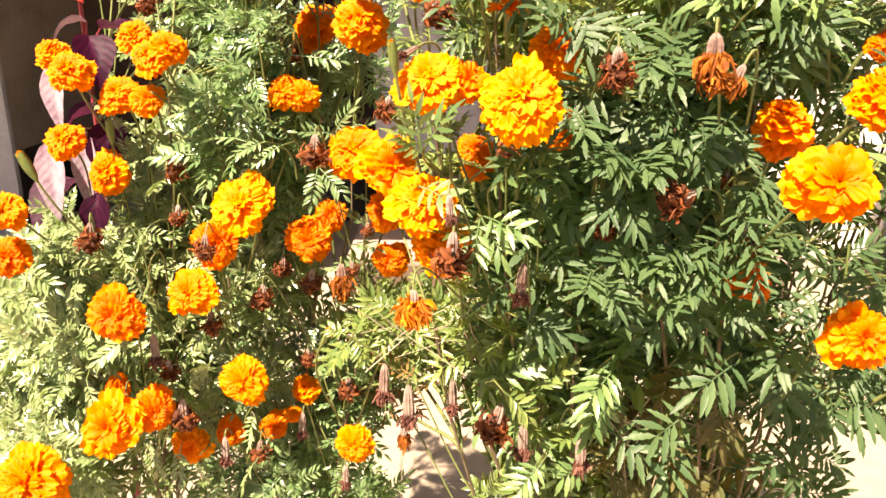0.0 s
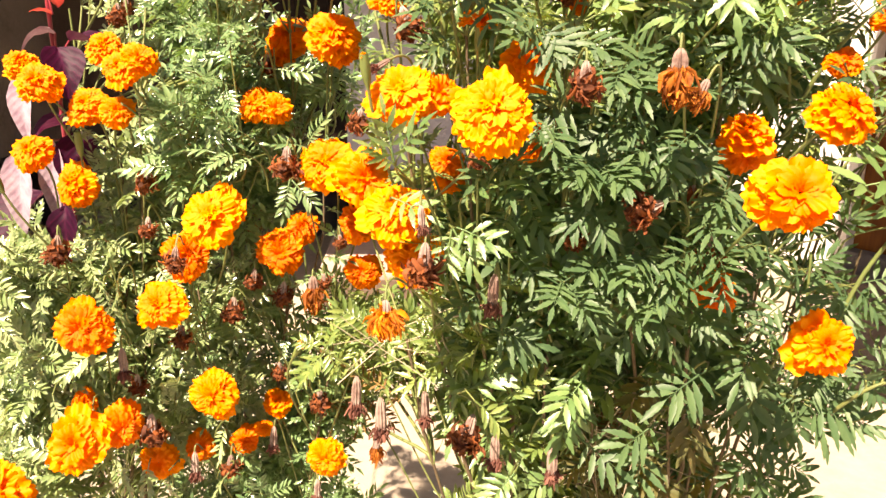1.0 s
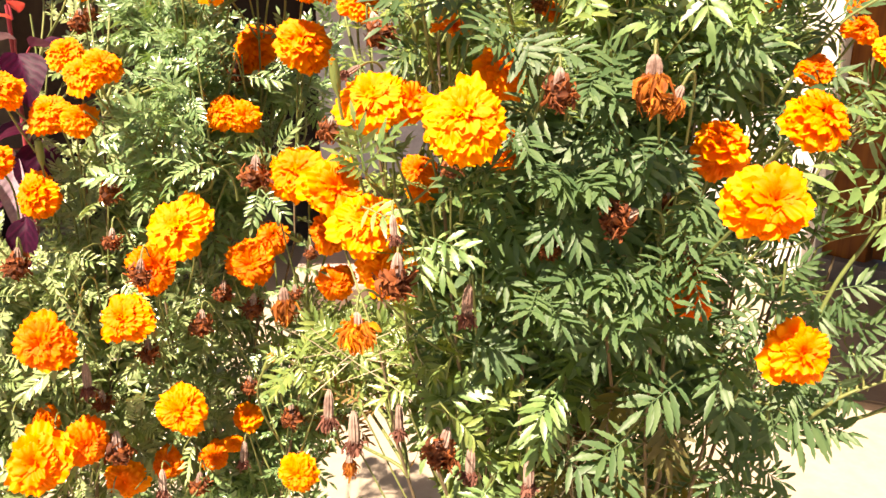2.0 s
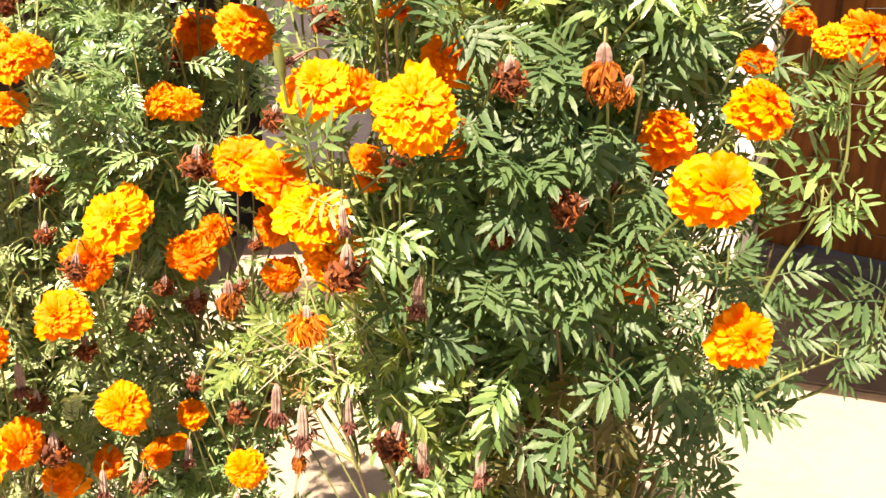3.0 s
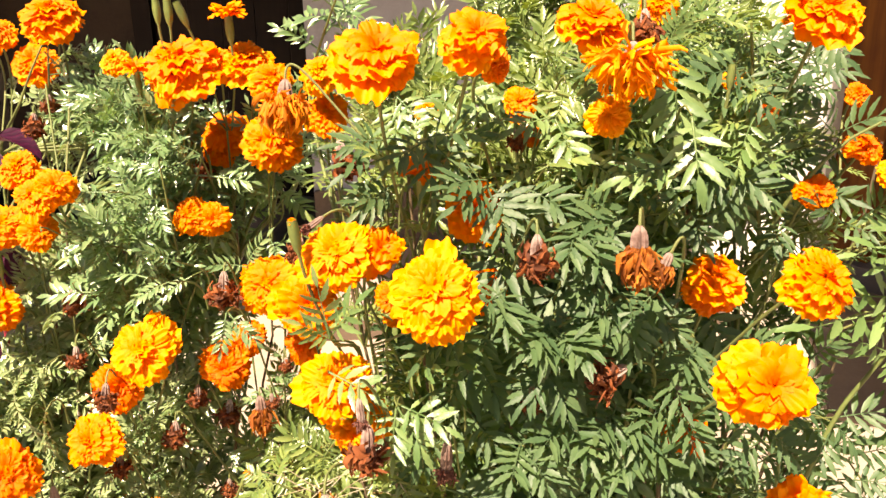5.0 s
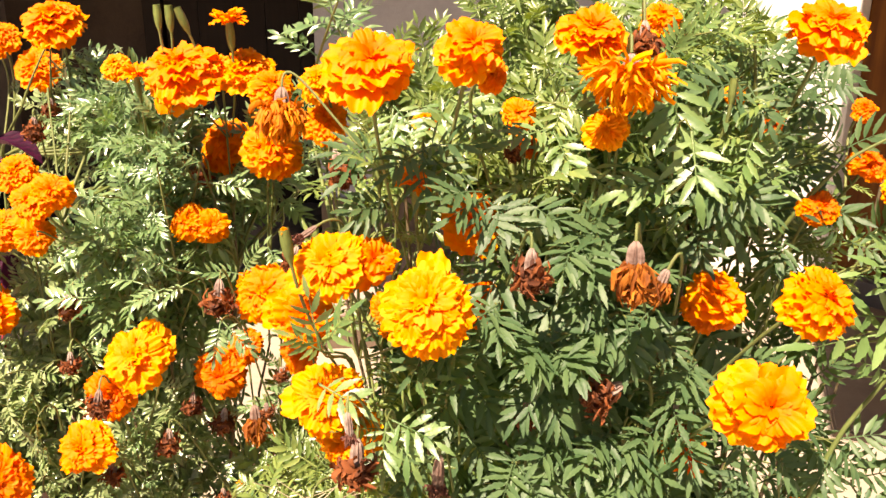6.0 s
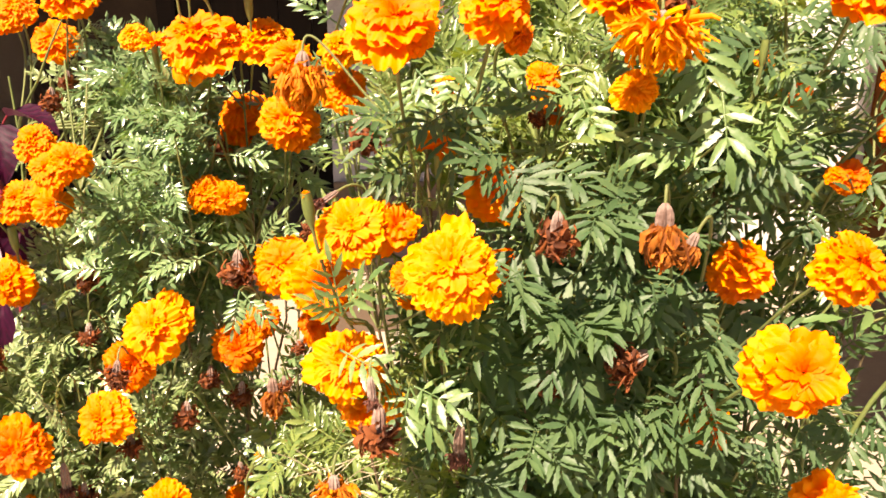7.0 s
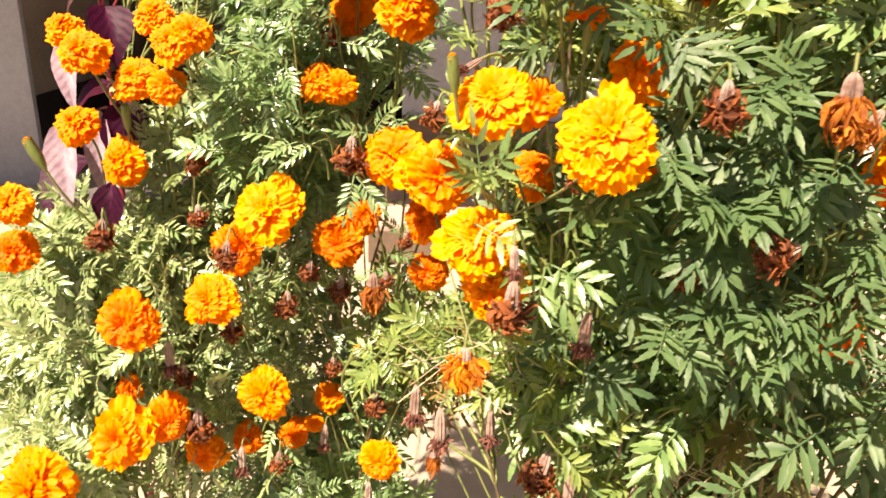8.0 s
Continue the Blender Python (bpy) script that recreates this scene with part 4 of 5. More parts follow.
withered(middle_plant, -0.185, 1.000, 0.777, 0.034, 0, 0, "brown")
withered(left_plant, -0.343, 0.920, 0.726, 0.055, 0, 0, "brown")
withered(middle_plant, -0.122, 0.950, 0.754, 0.042, 0, 0, "brown")
withered(middle_plant, -0.067, 0.900, 0.787, 0.062, 0, 0, "pod")
withered(centre_plant, -0.035, 0.900, 0.752, 0.069, 0, 0, "pod")
withered(centre_plant, 0.023, 0.850, 0.795, 0.054, 0, 0, "pod")
withered(centre_plant, 0.064, 0.720, 0.831, 0.055, 30, -40, "brown")
withered(centre_plant, 0.099, 0.740, 0.801, 0.052, 0, 0, "pod")
withered(centre_plant, 0.160, 0.720, 0.799, 0.056, 0, 0, "pod")
withered(middle_plant, -0.300, 0.950, 0.654, 0.050, 0, 0, "pod")
withered(middle_plant, -0.254, 0.960, 0.648, 0.040, 0, 0, "brown")
withered(middle_plant, -0.171, 0.980, 0.901, 0.041, 0, 0, "brown")
withered(middle_plant, -0.213, 1.000, 0.916, 0.037, 0, 0, "brown")
withered(middle_plant, -0.109, 0.950, 0.932, 0.026, 0, 0, "brown")
withered(left_plant, -0.369, 1.020, 1.263, 0.036, 0, 0, "brown")
withered(centre_plant, 0.069, 0.700, 1.136, 0.029, 0, 0, "brown")
withered(centre_plant, -0.014, 0.604, 1.014, 0.040, 5, 10, "mop")
withered(middle_plant, -0.124, 0.950, 0.913, 0.050, 10, 0, "wilted")
withered(centre_plant, -0.043, 0.920, 0.697, 0.037, 0, 0, "wilted")
withered(centre_plant, -0.046, 0.777, 1.305, 0.057, 5, 0, "mop")
withered(broad_plant, 0.232, 0.660, 1.370, 0.033, 0, 0, "brown")
withered(centre_plant, -0.022, 0.700, 1.223, 0.026, 60, -60, "pod")
withered(left_plant, -0.403, 1.150, 1.275, 0.034, 0, 0, "brown")
withered(middle_plant, -0.130, 0.950, 0.613, 0.043, 0, 0, "pod")
withered(middle_plant, -0.193, 0.970, 0.684, 0.047, 0, 0, "pod")
withered(centre_plant, 0.149, 0.720, 1.283, 0.023, 0, 0, "brown")
bud(centre_plant, -0.032, 0.680, 1.220, 0.031, 8, -60, 1)
bud(left_plant, -0.516, 0.950, 1.071, 0.041, 20, -80, 1)
bud(middle_plant, -0.140, 0.900, 0.860, 0.027, 30, 80, 2)
bud(left_plant, -0.428, 1.000, 1.107, 0.033, 0, 0, 0)
bud(middle_plant, -0.209, 1.000, 1.394, 0.028, 0, 0, 0)
bud(middle_plant, -0.202, 1.020, 1.393, 0.030, 0, 0, 0)
bud(middle_plant, -0.182, 1.000, 1.391, 0.030, 20, -60, 0)
bud(broad_plant, 0.317, 0.700, 1.336, 0.021, 0, 0, 0)
bud(centre_plant, 0.038, 0.750, 1.260, 0.024, 0, 0, 0)

# leafy shoots
clump(middle_plant, (-0.25, 1.14, 1.12), (0.10, 0.12, 0.09), 22, "fine")
clump(middle_plant, (-0.26, 1.14, 1.24), (0.07, 0.10, 0.05), 8, "fine")
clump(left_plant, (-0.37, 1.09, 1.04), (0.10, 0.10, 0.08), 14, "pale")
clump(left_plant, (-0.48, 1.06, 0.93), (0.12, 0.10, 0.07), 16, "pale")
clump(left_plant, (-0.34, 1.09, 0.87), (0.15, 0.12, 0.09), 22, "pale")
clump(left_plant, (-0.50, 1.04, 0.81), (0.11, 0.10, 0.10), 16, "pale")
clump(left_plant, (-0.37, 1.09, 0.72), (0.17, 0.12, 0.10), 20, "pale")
clump(middle_plant, (-0.18, 1.11, 0.72), (0.09, 0.10, 0.09), 10, "fine")
clump(left_plant, (-0.55, 1.02, 0.67), (0.10, 0.10, 0.07), 8, "pale")
clump(middle_plant, (-0.26, 1.06, 0.61), (0.18, 0.10, 0.05), 12, "fine")
clump(middle_plant, (-0.23, 1.14, 0.93), (0.07, 0.10, 0.05), 5, "fine")
clump(left_plant, (-0.36, 1.19, 1.27), (0.06, 0.06, 0.05), 4, "pale")
clump(middle_plant, (-0.25, 1.11, 1.27), (0.06, 0.08, 0.06), 10, "fine")
clump(middle_plant, (-0.15, 1.11, 1.24), (0.08, 0.10, 0.04), 6, "fine")
clump(middle_plant, (-0.07, 1.19, 1.28), (0.04, 0.06, 0.04), 2, "fine")
clump(left_plant, (-0.38, 1.09, 1.10), (0.05, 0.08, 0.06), 5, "pale")
clump(left_plant, (-0.48, 1.26, 1.25), (0.04, 0.05, 0.05), 2, "pale")
clump(centre_plant, (0.01, 0.81, 1.16), (0.04, 0.06, 0.03), 2, "mid")
clump(middle_plant, (-0.09, 0.91, 0.87), (0.04, 0.05, 0.03), 3, "mid")
clump(centre_plant, (0.06, 0.85, 0.93), (0.06, 0.08, 0.05), 7, "mid")
clump(centre_plant, (0.10, 0.86, 0.85), (0.05, 0.08, 0.05), 4, "light")
clump(centre_plant, (0.15, 0.89, 0.78), (0.08, 0.10, 0.05), 6, "light")
clump(centre_plant, (-0.02, 0.94, 0.87), (0.08, 0.08, 0.04), 2, "dry")
clump(centre_plant, (-0.01, 0.90, 0.88), (0.08, 0.06, 0.04), 6, "mid")
clump(broad_plant, (0.29, 1.04, 0.82), (0.16, 0.08, 0.12), 12, "dry")
clump(left_plant, (-0.40, 1.19, 0.75), (0.24, 0.08, 0.14), 14, "dry")
clump(centre_plant, (0.17, 1.01, 0.77), (0.12, 0.08, 0.08), 7, "dry")
clump(middle_plant, (-0.27, 1.21, 1.03), (0.13, 0.08, 0.11), 6, "dry")
clump(broad_plant, (0.27, 0.96, 0.73), (0.11, 0.10, 0.05), 5, "dry")
clump(centre_plant, (0.13, 0.83, 1.10), (0.09, 0.10, 0.06), 12, "broad")
clump(broad_plant, (0.20, 0.83, 1.05), (0.10, 0.10, 0.07), 14, "broad")
clump(centre_plant, (0.11, 0.88, 1.00), (0.08, 0.10, 0.06), 10, "broad")
clump(broad_plant, (0.22, 0.90, 0.93), (0.12, 0.12, 0.08), 16, "broad")
clump(broad_plant, (0.29, 0.94, 0.82), (0.13, 0.12, 0.08), 5, "broad")
clump(broad_plant, (0.28, 0.94, 0.79), (0.12, 0.12, 0.06), 5, "mid")
clump(broad_plant, (0.32, 0.85, 1.08), (0.06, 0.10, 0.07), 8, "broad")
clump(broad_plant, (0.34, 0.86, 0.95), (0.07, 0.10, 0.07), 7, "broad")
clump(broad_plant, (0.40, 0.87, 0.83), (0.05, 0.08, 0.04), 3, "broad")
clump(broad_plant, (0.25, 0.83, 1.16), (0.06, 0.10, 0.05), 7, "broad")
clump(broad_plant, (0.20, 0.93, 0.70), (0.13, 0.10, 0.04), 6, "mid")
clump(broad_plant, (0.37, 0.93, 0.71), (0.09, 0.10, 0.05), 5, "broad")
clump(broad_plant, (0.44, 0.85, 1.01), (0.03, 0.06, 0.06), 1, "broad")
clump(centre_plant, (0.08, 0.85, 1.29), (0.07, 0.10, 0.04), 10, "mid")
clump(centre_plant, (0.19, 0.90, 1.26), (0.08, 0.12, 0.06), 14, "mid")
clump(broad_plant, (0.27, 0.90, 1.25), (0.08, 0.12, 0.06), 12, "mid")
clump(broad_plant, (0.33, 0.85, 1.29), (0.06, 0.10, 0.06), 9, "mid")
clump(broad_plant, (0.31, 0.88, 1.35), (0.06, 0.10, 0.05), 7, "mid")
clump(broad_plant, (0.42, 0.89, 1.27), (0.06, 0.08, 0.06), 4, "mid")
clump(broad_plant, (0.45, 0.94, 1.34), (0.05, 0.08, 0.06), 4, "broad")
clump(broad_plant, (0.43, 0.91, 1.26), (0.05, 0.08, 0.07), 4, "broad")
clump(centre_plant, (0.18, 0.87, 1.34), (0.05, 0.08, 0.04), 4, "mid")
clump(broad_plant, (0.46, 0.84, 1.19), (0.04, 0.07, 0.04), 3, "mid")
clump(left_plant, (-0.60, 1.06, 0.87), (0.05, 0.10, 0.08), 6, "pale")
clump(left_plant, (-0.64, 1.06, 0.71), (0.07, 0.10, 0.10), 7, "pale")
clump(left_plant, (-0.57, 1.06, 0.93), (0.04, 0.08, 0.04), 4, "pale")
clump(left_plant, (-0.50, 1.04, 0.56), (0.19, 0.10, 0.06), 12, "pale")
clump(middle_plant, (-0.27, 1.06, 0.50), (0.19, 0.10, 0.06), 12, "fine")
clump(middle_plant, (-0.10, 1.07, 0.51), (0.06, 0.08, 0.06), 4, "fine")
clump(centre_plant, (0.16, 0.90, 0.66), (0.11, 0.10, 0.04), 7, "mid")
clump(broad_plant, (0.31, 0.96, 0.61), (0.15, 0.12, 0.06), 6, "mid")
clump(broad_plant, (0.43, 0.96, 0.64), (0.07, 0.10, 0.05), 4, "broad")
clump(centre_plant, (0.06, 0.95, 1.34), (0.06, 0.08, 0.04), 5, "mid")
clump(centre_plant, (0.18, 0.99, 1.38), (0.06, 0.10, 0.04), 6, "mid")
clump(broad_plant, (0.25, 0.97, 1.33), (0.05, 0.10, 0.05), 5, "mid")
clump(broad_plant, (0.33, 0.96, 1.40), (0.08, 0.10, 0.04), 7, "mid")
clump(broad_plant, (0.38, 0.91, 1.37), (0.05, 0.08, 0.05), 5, "mid")
clump(broad_plant, (0.22, 1.02, 1.43), (0.09, 0.10, 0.04), 5, "mid")
drape(centre_plant, (0.15, 0.70, 1.04), (0.10, 0.03, 0.11), 0.05, "broad")
drape(broad_plant, (0.27, 0.70, 0.93), (0.12, 0.03, 0.16), 0.052, "broad")
drape(centre_plant, (0.19, 0.77, 0.80), (0.12, 0.03, 0.07), 0.055, "light")
drape(broad_plant, (0.32, 0.73, 1.06), (0.05, 0.03, 0.08), 0.052, "broad")
drape(broad_plant, (0.37, 0.76, 0.85), (0.05, 0.03, 0.08), 0.06, "broad")
drape(broad_plant, (0.24, 0.69, 1.17), (0.05, 0.03, 0.05), 0.052, "broad")
drape(broad_plant, (0.33, 0.84, 0.70), (0.14, 0.03, 0.05), 0.075, "olive")
drape(centre_plant, (0.19, 0.72, 1.27), (0.12, 0.03, 0.06), 0.038, "mid")
drape(broad_plant, (0.31, 0.71, 1.29), (0.06, 0.03, 0.07), 0.038, "mid")
drape(centre_plant, (0.08, 0.73, 1.28), (0.05, 0.03, 0.03), 0.038, "mid")
drape(broad_plant, (0.30, 0.74, 1.37), (0.08, 0.03, 0.03), 0.04, "mid")
drape(middle_plant, (-0.27, 0.94, 1.13), (0.08, 0.03, 0.09), 0.035, "fine")
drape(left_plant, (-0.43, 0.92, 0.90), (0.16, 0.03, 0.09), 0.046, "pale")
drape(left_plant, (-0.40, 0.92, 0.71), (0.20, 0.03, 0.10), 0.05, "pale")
drape(centre_plant, (0.09, 0.69, 0.90), (0.04, 0.03, 0.04), 0.04, "mid")
drape(centre_plant, (0.18, 0.67, 1.19), (0.08, 0.03, 0.06), 0.05, "broad")
drape(centre_plant, (0.11, 0.70, 0.80), (0.05, 0.03, 0.04), 0.05, "light")
drape(broad_plant, (0.28, 0.75, 0.79), (0.10, 0.03, 0.08), 0.055, "olive")
drape(centre_plant, (0.12, 0.68, 0.87), (0.08, 0.03, 0.06), 0.05, "light")
clump(centre_plant, (0.08, 0.80, 0.90), (0.07, 0.05, 0.05), 4, "light")
clump(broad_plant, (0.27, 0.80, 1.29), (0.06, 0.05, 0.05), 8, "mid")
clump(broad_plant, (0.36, 0.82, 1.28), (0.05, 0.05, 0.05), 6, "mid")
clump(broad_plant, (0.26, 0.76, 1.31), (0.05, 0.03, 0.04), 5, "light")
clump(broad_plant, (0.33, 0.75, 1.29), (0.05, 0.03, 0.05), 5, "light")
clump(broad_plant, (0.30, 0.78, 1.36), (0.06, 0.04, 0.03), 4, "light")
drape(broad_plant, (0.28, 0.67, 1.285), (0.07, 0.02, 0.045), 0.042, "light")
clump(middle_plant, (-0.22, 1.00, 1.25), (0.08, 0.04, 0.05), 7, "fine")
clump(middle_plant, (-0.28, 0.99, 1.16), (0.05, 0.04, 0.05), 5, "fine")
clump(left_plant, (-0.33, 1.12, 1.31), (0.05, 0.05, 0.05), 5, "fine")
clump(left_plant, (-0.38, 1.15, 1.36), (0.04, 0.04, 0.04), 3, "fine")
clump(centre_plant, (-0.01, 0.88, 1.41), (0.03, 0.03, 0.02), 2, "fine")
dry_twigs(centre_plant, (-0.01, 0.82, 0.90), (0.10, 0.05, 0.06), 13)
dry_twigs(broad_plant, (0.27, 0.79, 0.77), (0.08, 0.04, 0.07), 22)
clump(middle_plant, (-0.12, 1.09, 0.70), (0.07, 0.08, 0.10), 8, "fine")
clump(edge_plant, (0.50, 0.91, 0.96), (0.03, 0.06, 0.05), 1, "broad")
clump(broad_plant, (0.49, 0.91, 0.76), (0.06, 0.06, 0.04), 2, "broad")
clump(broad_plant, (0.48, 0.87, 1.06), (0.04, 0.06, 0.05), 3, "broad")
clump(edge_plant, (0.51, 0.86, 0.88), (0.04, 0.05, 0.05), 3, "broad")
# points cleared of leaves towards the camera, so that the wall and the ground show
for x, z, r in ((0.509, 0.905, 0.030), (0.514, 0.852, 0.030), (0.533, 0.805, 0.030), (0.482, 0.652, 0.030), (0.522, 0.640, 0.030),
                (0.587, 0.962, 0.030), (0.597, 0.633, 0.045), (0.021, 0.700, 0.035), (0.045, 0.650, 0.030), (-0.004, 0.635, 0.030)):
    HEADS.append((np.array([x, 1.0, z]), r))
# large single leaves and long shoots
shoot(edge_plant, [(0.445, 0.740, 0.905), (0.469, 0.730, 1.013), (0.493, 0.720, 1.065), (0.509, 0.700, 1.122), (0.506, 0.700, 1.166), (0.490, 0.690, 1.210)])
shoot(edge_plant, [(0.472, 0.780, 0.812), (0.503, 0.740, 0.881), (0.541, 0.730, 0.903), (0.558, 0.720, 0.917)])
shoot(edge_plant, [(0.540, 0.840, 0.780), (0.607, 0.800, 0.833), (0.620, 0.760, 0.889), (0.615, 0.740, 0.954), (0.607, 0.730, 0.997)])
shoot(edge_plant, [(0.460, 0.800, 0.707), (0.448, 0.780, 0.843), (0.436, 0.760, 0.951), (0.432, 0.760, 1.030)])
frond(broad_plant, (0.521, 0.720, 1.118), (0.407, 0.700, 1.147), "light", 1)
frond(broad_plant, (0.527, 0.720, 1.129), (0.445, 0.700, 1.163), "light", 1)
frond(edge_plant, (0.505, 0.710, 1.097), (0.505, 0.690, 1.049), "light", 1)
frond(edge_plant, (0.506, 0.710, 1.094), (0.542, 0.690, 1.072), "light", 1)
frond(edge_plant, (0.511, 0.700, 1.113), (0.541, 0.680, 1.095), "light", 1)
frond(broad_plant, (0.508, 0.710, 1.192), (0.438, 0.690, 1.201), "light", 1)
frond(broad_plant, (0.509, 0.710, 1.187), (0.461, 0.690, 1.170), "light", 1)
frond(broad_plant, (0.500, 0.700, 1.198), (0.493, 0.680, 1.227), "light", 1)
frond(edge_plant, (0.499, 0.700, 1.201), (0.510, 0.680, 1.210), "light", 1)
frond(broad_plant, (0.499, 0.700, 1.201), (0.460, 0.680, 1.217), "light", 1)
frond(edge_plant, (0.510, 0.700, 1.148), (0.531, 0.680, 1.161), "light", 1)
frond(edge_plant, (0.506, 0.700, 1.170), (0.525, 0.680, 1.193), "light", 1)
frond(broad_plant, (0.503, 0.720, 1.080), (0.454, 0.700, 1.111), "light", 1)
frond(broad_plant, (0.470, 0.730, 1.008), (0.524, 0.710, 1.028), "broad", 1)
frond(broad_plant, (0.468, 0.730, 1.002), (0.505, 0.710, 0.966), "broad", 1)
frond(broad_plant, (0.473, 0.740, 0.987), (0.417, 0.720, 1.005), "broad", 1)
frond(broad_plant, (0.464, 0.740, 0.958), (0.483, 0.720, 0.991), "broad", 1)
frond(edge_plant, (0.554, 0.730, 0.906), (0.585, 0.710, 0.866), "broad", 1)
frond(edge_plant, (0.554, 0.730, 0.906), (0.551, 0.710, 0.954), "broad", 1)
frond(edge_plant, (0.552, 0.720, 0.916), (0.581, 0.700, 0.918), "broad", 1)
frond(edge_plant, (0.535, 0.740, 0.891), (0.494, 0.720, 0.939), "broad", 1)
frond(edge_plant, (0.612, 0.740, 0.971), (0.521, 0.720, 0.993), "broad", 1)
frond(edge_plant, (0.614, 0.740, 0.959), (0.563, 0.720, 0.943), "broad", 1)
frond(edge_plant, (0.616, 0.740, 0.943), (0.609, 0.720, 0.905), "broad", 1)
frond(edge_plant, (0.612, 0.740, 0.980), (0.565, 0.720, 1.021), "broad", 1)
frond(broad_plant, (0.456, 0.760, 0.857), (0.544, 0.740, 0.820), "broad", 1)
frond(broad_plant, (0.457, 0.760, 0.850), (0.513, 0.740, 0.792), "broad", 1)
frond(broad_plant, (0.445, 0.770, 0.849), (0.457, 0.750, 0.782), "broad", 1)
frond(broad_plant, (0.441, 0.770, 0.856), (0.373, 0.750, 0.823), "broad", 1)
frond(broad_plant, (0.450, 0.780, 0.828), (0.402, 0.760, 0.783), "broad", 1)
frond(edge_plant, (0.500, 0.750, 0.895), (0.541, 0.730, 0.861), "broad", 1)
frond(broad_plant, (0.442, 0.770, 0.892), (0.372, 0.750, 0.921), "broad", 1)
frond(broad_plant, (0.439, 0.770, 0.944), (0.368, 0.750, 0.931), "broad", 1)
frond(broad_plant, (0.434, 0.770, 1.004), (0.368, 0.750, 1.009), "broad", 1)
frond(broad_plant, (0.436, 0.770, 1.011), (0.454, 0.750, 1.039), "broad", 1)
frond(edge_plant, (0.498, 0.740, 0.930), (0.531, 0.720, 0.938), "broad", 1)
frond(broad_plant, (0.458, 0.790, 0.738), (0.393, 0.770, 0.720), "broad", 1)
frond(broad_plant, (0.456, 0.790, 0.726), (0.514, 0.770, 0.711), "broad", 1)
frond(broad_plant, (0.455, 0.790, 0.734), (0.376, 0.770, 0.782), "broad", 1)
frond(broad_plant, (0.451, 0.790, 0.762), (0.498, 0.770, 0.748), "broad", 1)
frond(broad_plant, (0.455, 0.790, 0.792), (0.388, 0.770, 0.830), "broad", 1)
frond(broad_plant, (0.452, 0.750, 0.894), (0.477, 0.730, 0.922), "broad", 1)
frond(broad_plant, (0.423, 0.770, 1.040), (0.384, 0.750, 1.089), "broad", 1)
frond(broad_plant, (0.460, 0.770, 1.052), (0.476, 0.750, 1.088), "broad", 1)
frond(broad_plant, (0.412, 0.770, 0.738), (0.440, 0.750, 0.787), "broad", 1)
frond(broad_plant, (0.434, 0.780, 0.714), (0.484, 0.760, 0.732), "broad", 1)
frond(broad_plant, (0.408, 0.770, 0.776), (0.367, 0.750, 0.754), "broad", 1)
frond(broad_plant, (0.397, 0.770, 0.807), (0.428, 0.750, 0.787), "broad", 1)
frond(broad_plant, (0.482, 0.770, 0.854), (0.517, 0.750, 0.884), "broad", 1)
frond(edge_plant, (0.500, 0.770, 0.830), (0.558, 0.750, 0.837), "broad", 1)
frond(edge_plant, (0.511, 0.750, 0.952), (0.536, 0.730, 0.973), "broad", 1)
frond(broad_plant, (0.470, 0.770, 0.891), (0.450, 0.750, 0.859), "broad", 1)
frond(broad_plant, (0.501, 0.770, 0.875), (0.490, 0.750, 0.842), "broad", 1)
frond(centre_plant, (0.182, 0.670, 1.107), (0.145, 0.640, 1.090), "broad", 1.1)
frond(broad_plant, (0.230, 0.670, 1.062), (0.206, 0.640, 1.042), "broad", 1.1)
frond(broad_plant, (0.253, 0.670, 1.059), (0.221, 0.640, 1.052), "broad", 1.1)
frond(broad_plant, (0.252, 0.670, 1.061), (0.246, 0.640, 1.041), "broad", 1.1)
frond(centre_plant, (0.186, 0.670, 1.054), (0.161, 0.640, 1.045), "broad", 1.1)
frond(centre_plant, (0.188, 0.670, 1.054), (0.195, 0.640, 1.044), "broad", 1.1)
frond(broad_plant, (0.298, 0.670, 1.120), (0.270, 0.640, 1.112), "broad", 1.1)
frond(broad_plant, (0.297, 0.670, 1.118), (0.293, 0.640, 1.098), "broad", 1.1)
frond(broad_plant, (0.284, 0.670, 1.069), (0.250, 0.640, 1.070), "broad", 1.1)
frond(broad_plant, (0.286, 0.670, 1.069), (0.285, 0.640, 1.061), "broad", 1.1)
frond(broad_plant, (0.237, 0.670, 1.159), (0.231, 0.640, 1.137), "broad", 1.1)
frond(broad_plant, (0.235, 0.670, 1.159), (0.208, 0.640, 1.150), "broad", 1.1)
frond(broad_plant, (0.250, 0.670, 1.159), (0.268, 0.640, 1.145), "broad", 1.1)
frond(centre_plant, (0.171, 0.670, 1.145), (0.161, 0.640, 1.132), "broad", 1.1)
frond(centre_plant, (0.175, 0.670, 1.143), (0.182, 0.640, 1.143), "broad", 1.1)
frond(centre_plant, (0.148, 0.670, 1.029), (0.136, 0.640, 1.018), "broad", 1.1)
frond(centre_plant, (0.152, 0.670, 1.029), (0.167, 0.640, 1.017), "broad", 1.1)
frond(broad_plant, (0.253, 0.670, 1.024), (0.265, 0.640, 1.032), "broad", 1.1)
frond(broad_plant, (0.251, 0.670, 1.024), (0.223, 0.640, 1.016), "broad", 1.1)
frond(broad_plant, (0.332, 0.670, 1.069), (0.300, 0.640, 1.074), "broad", 1.1)
frond(broad_plant, (0.339, 0.670, 1.064), (0.333, 0.640, 1.048), "broad", 1.1)
frond(broad_plant, (0.229, 0.670, 1.057), (0.197, 0.640, 1.061), "broad", 1.1)
frond(broad_plant, (0.206, 0.670, 1.014), (0.214, 0.640, 1.010), "broad", 1.1)
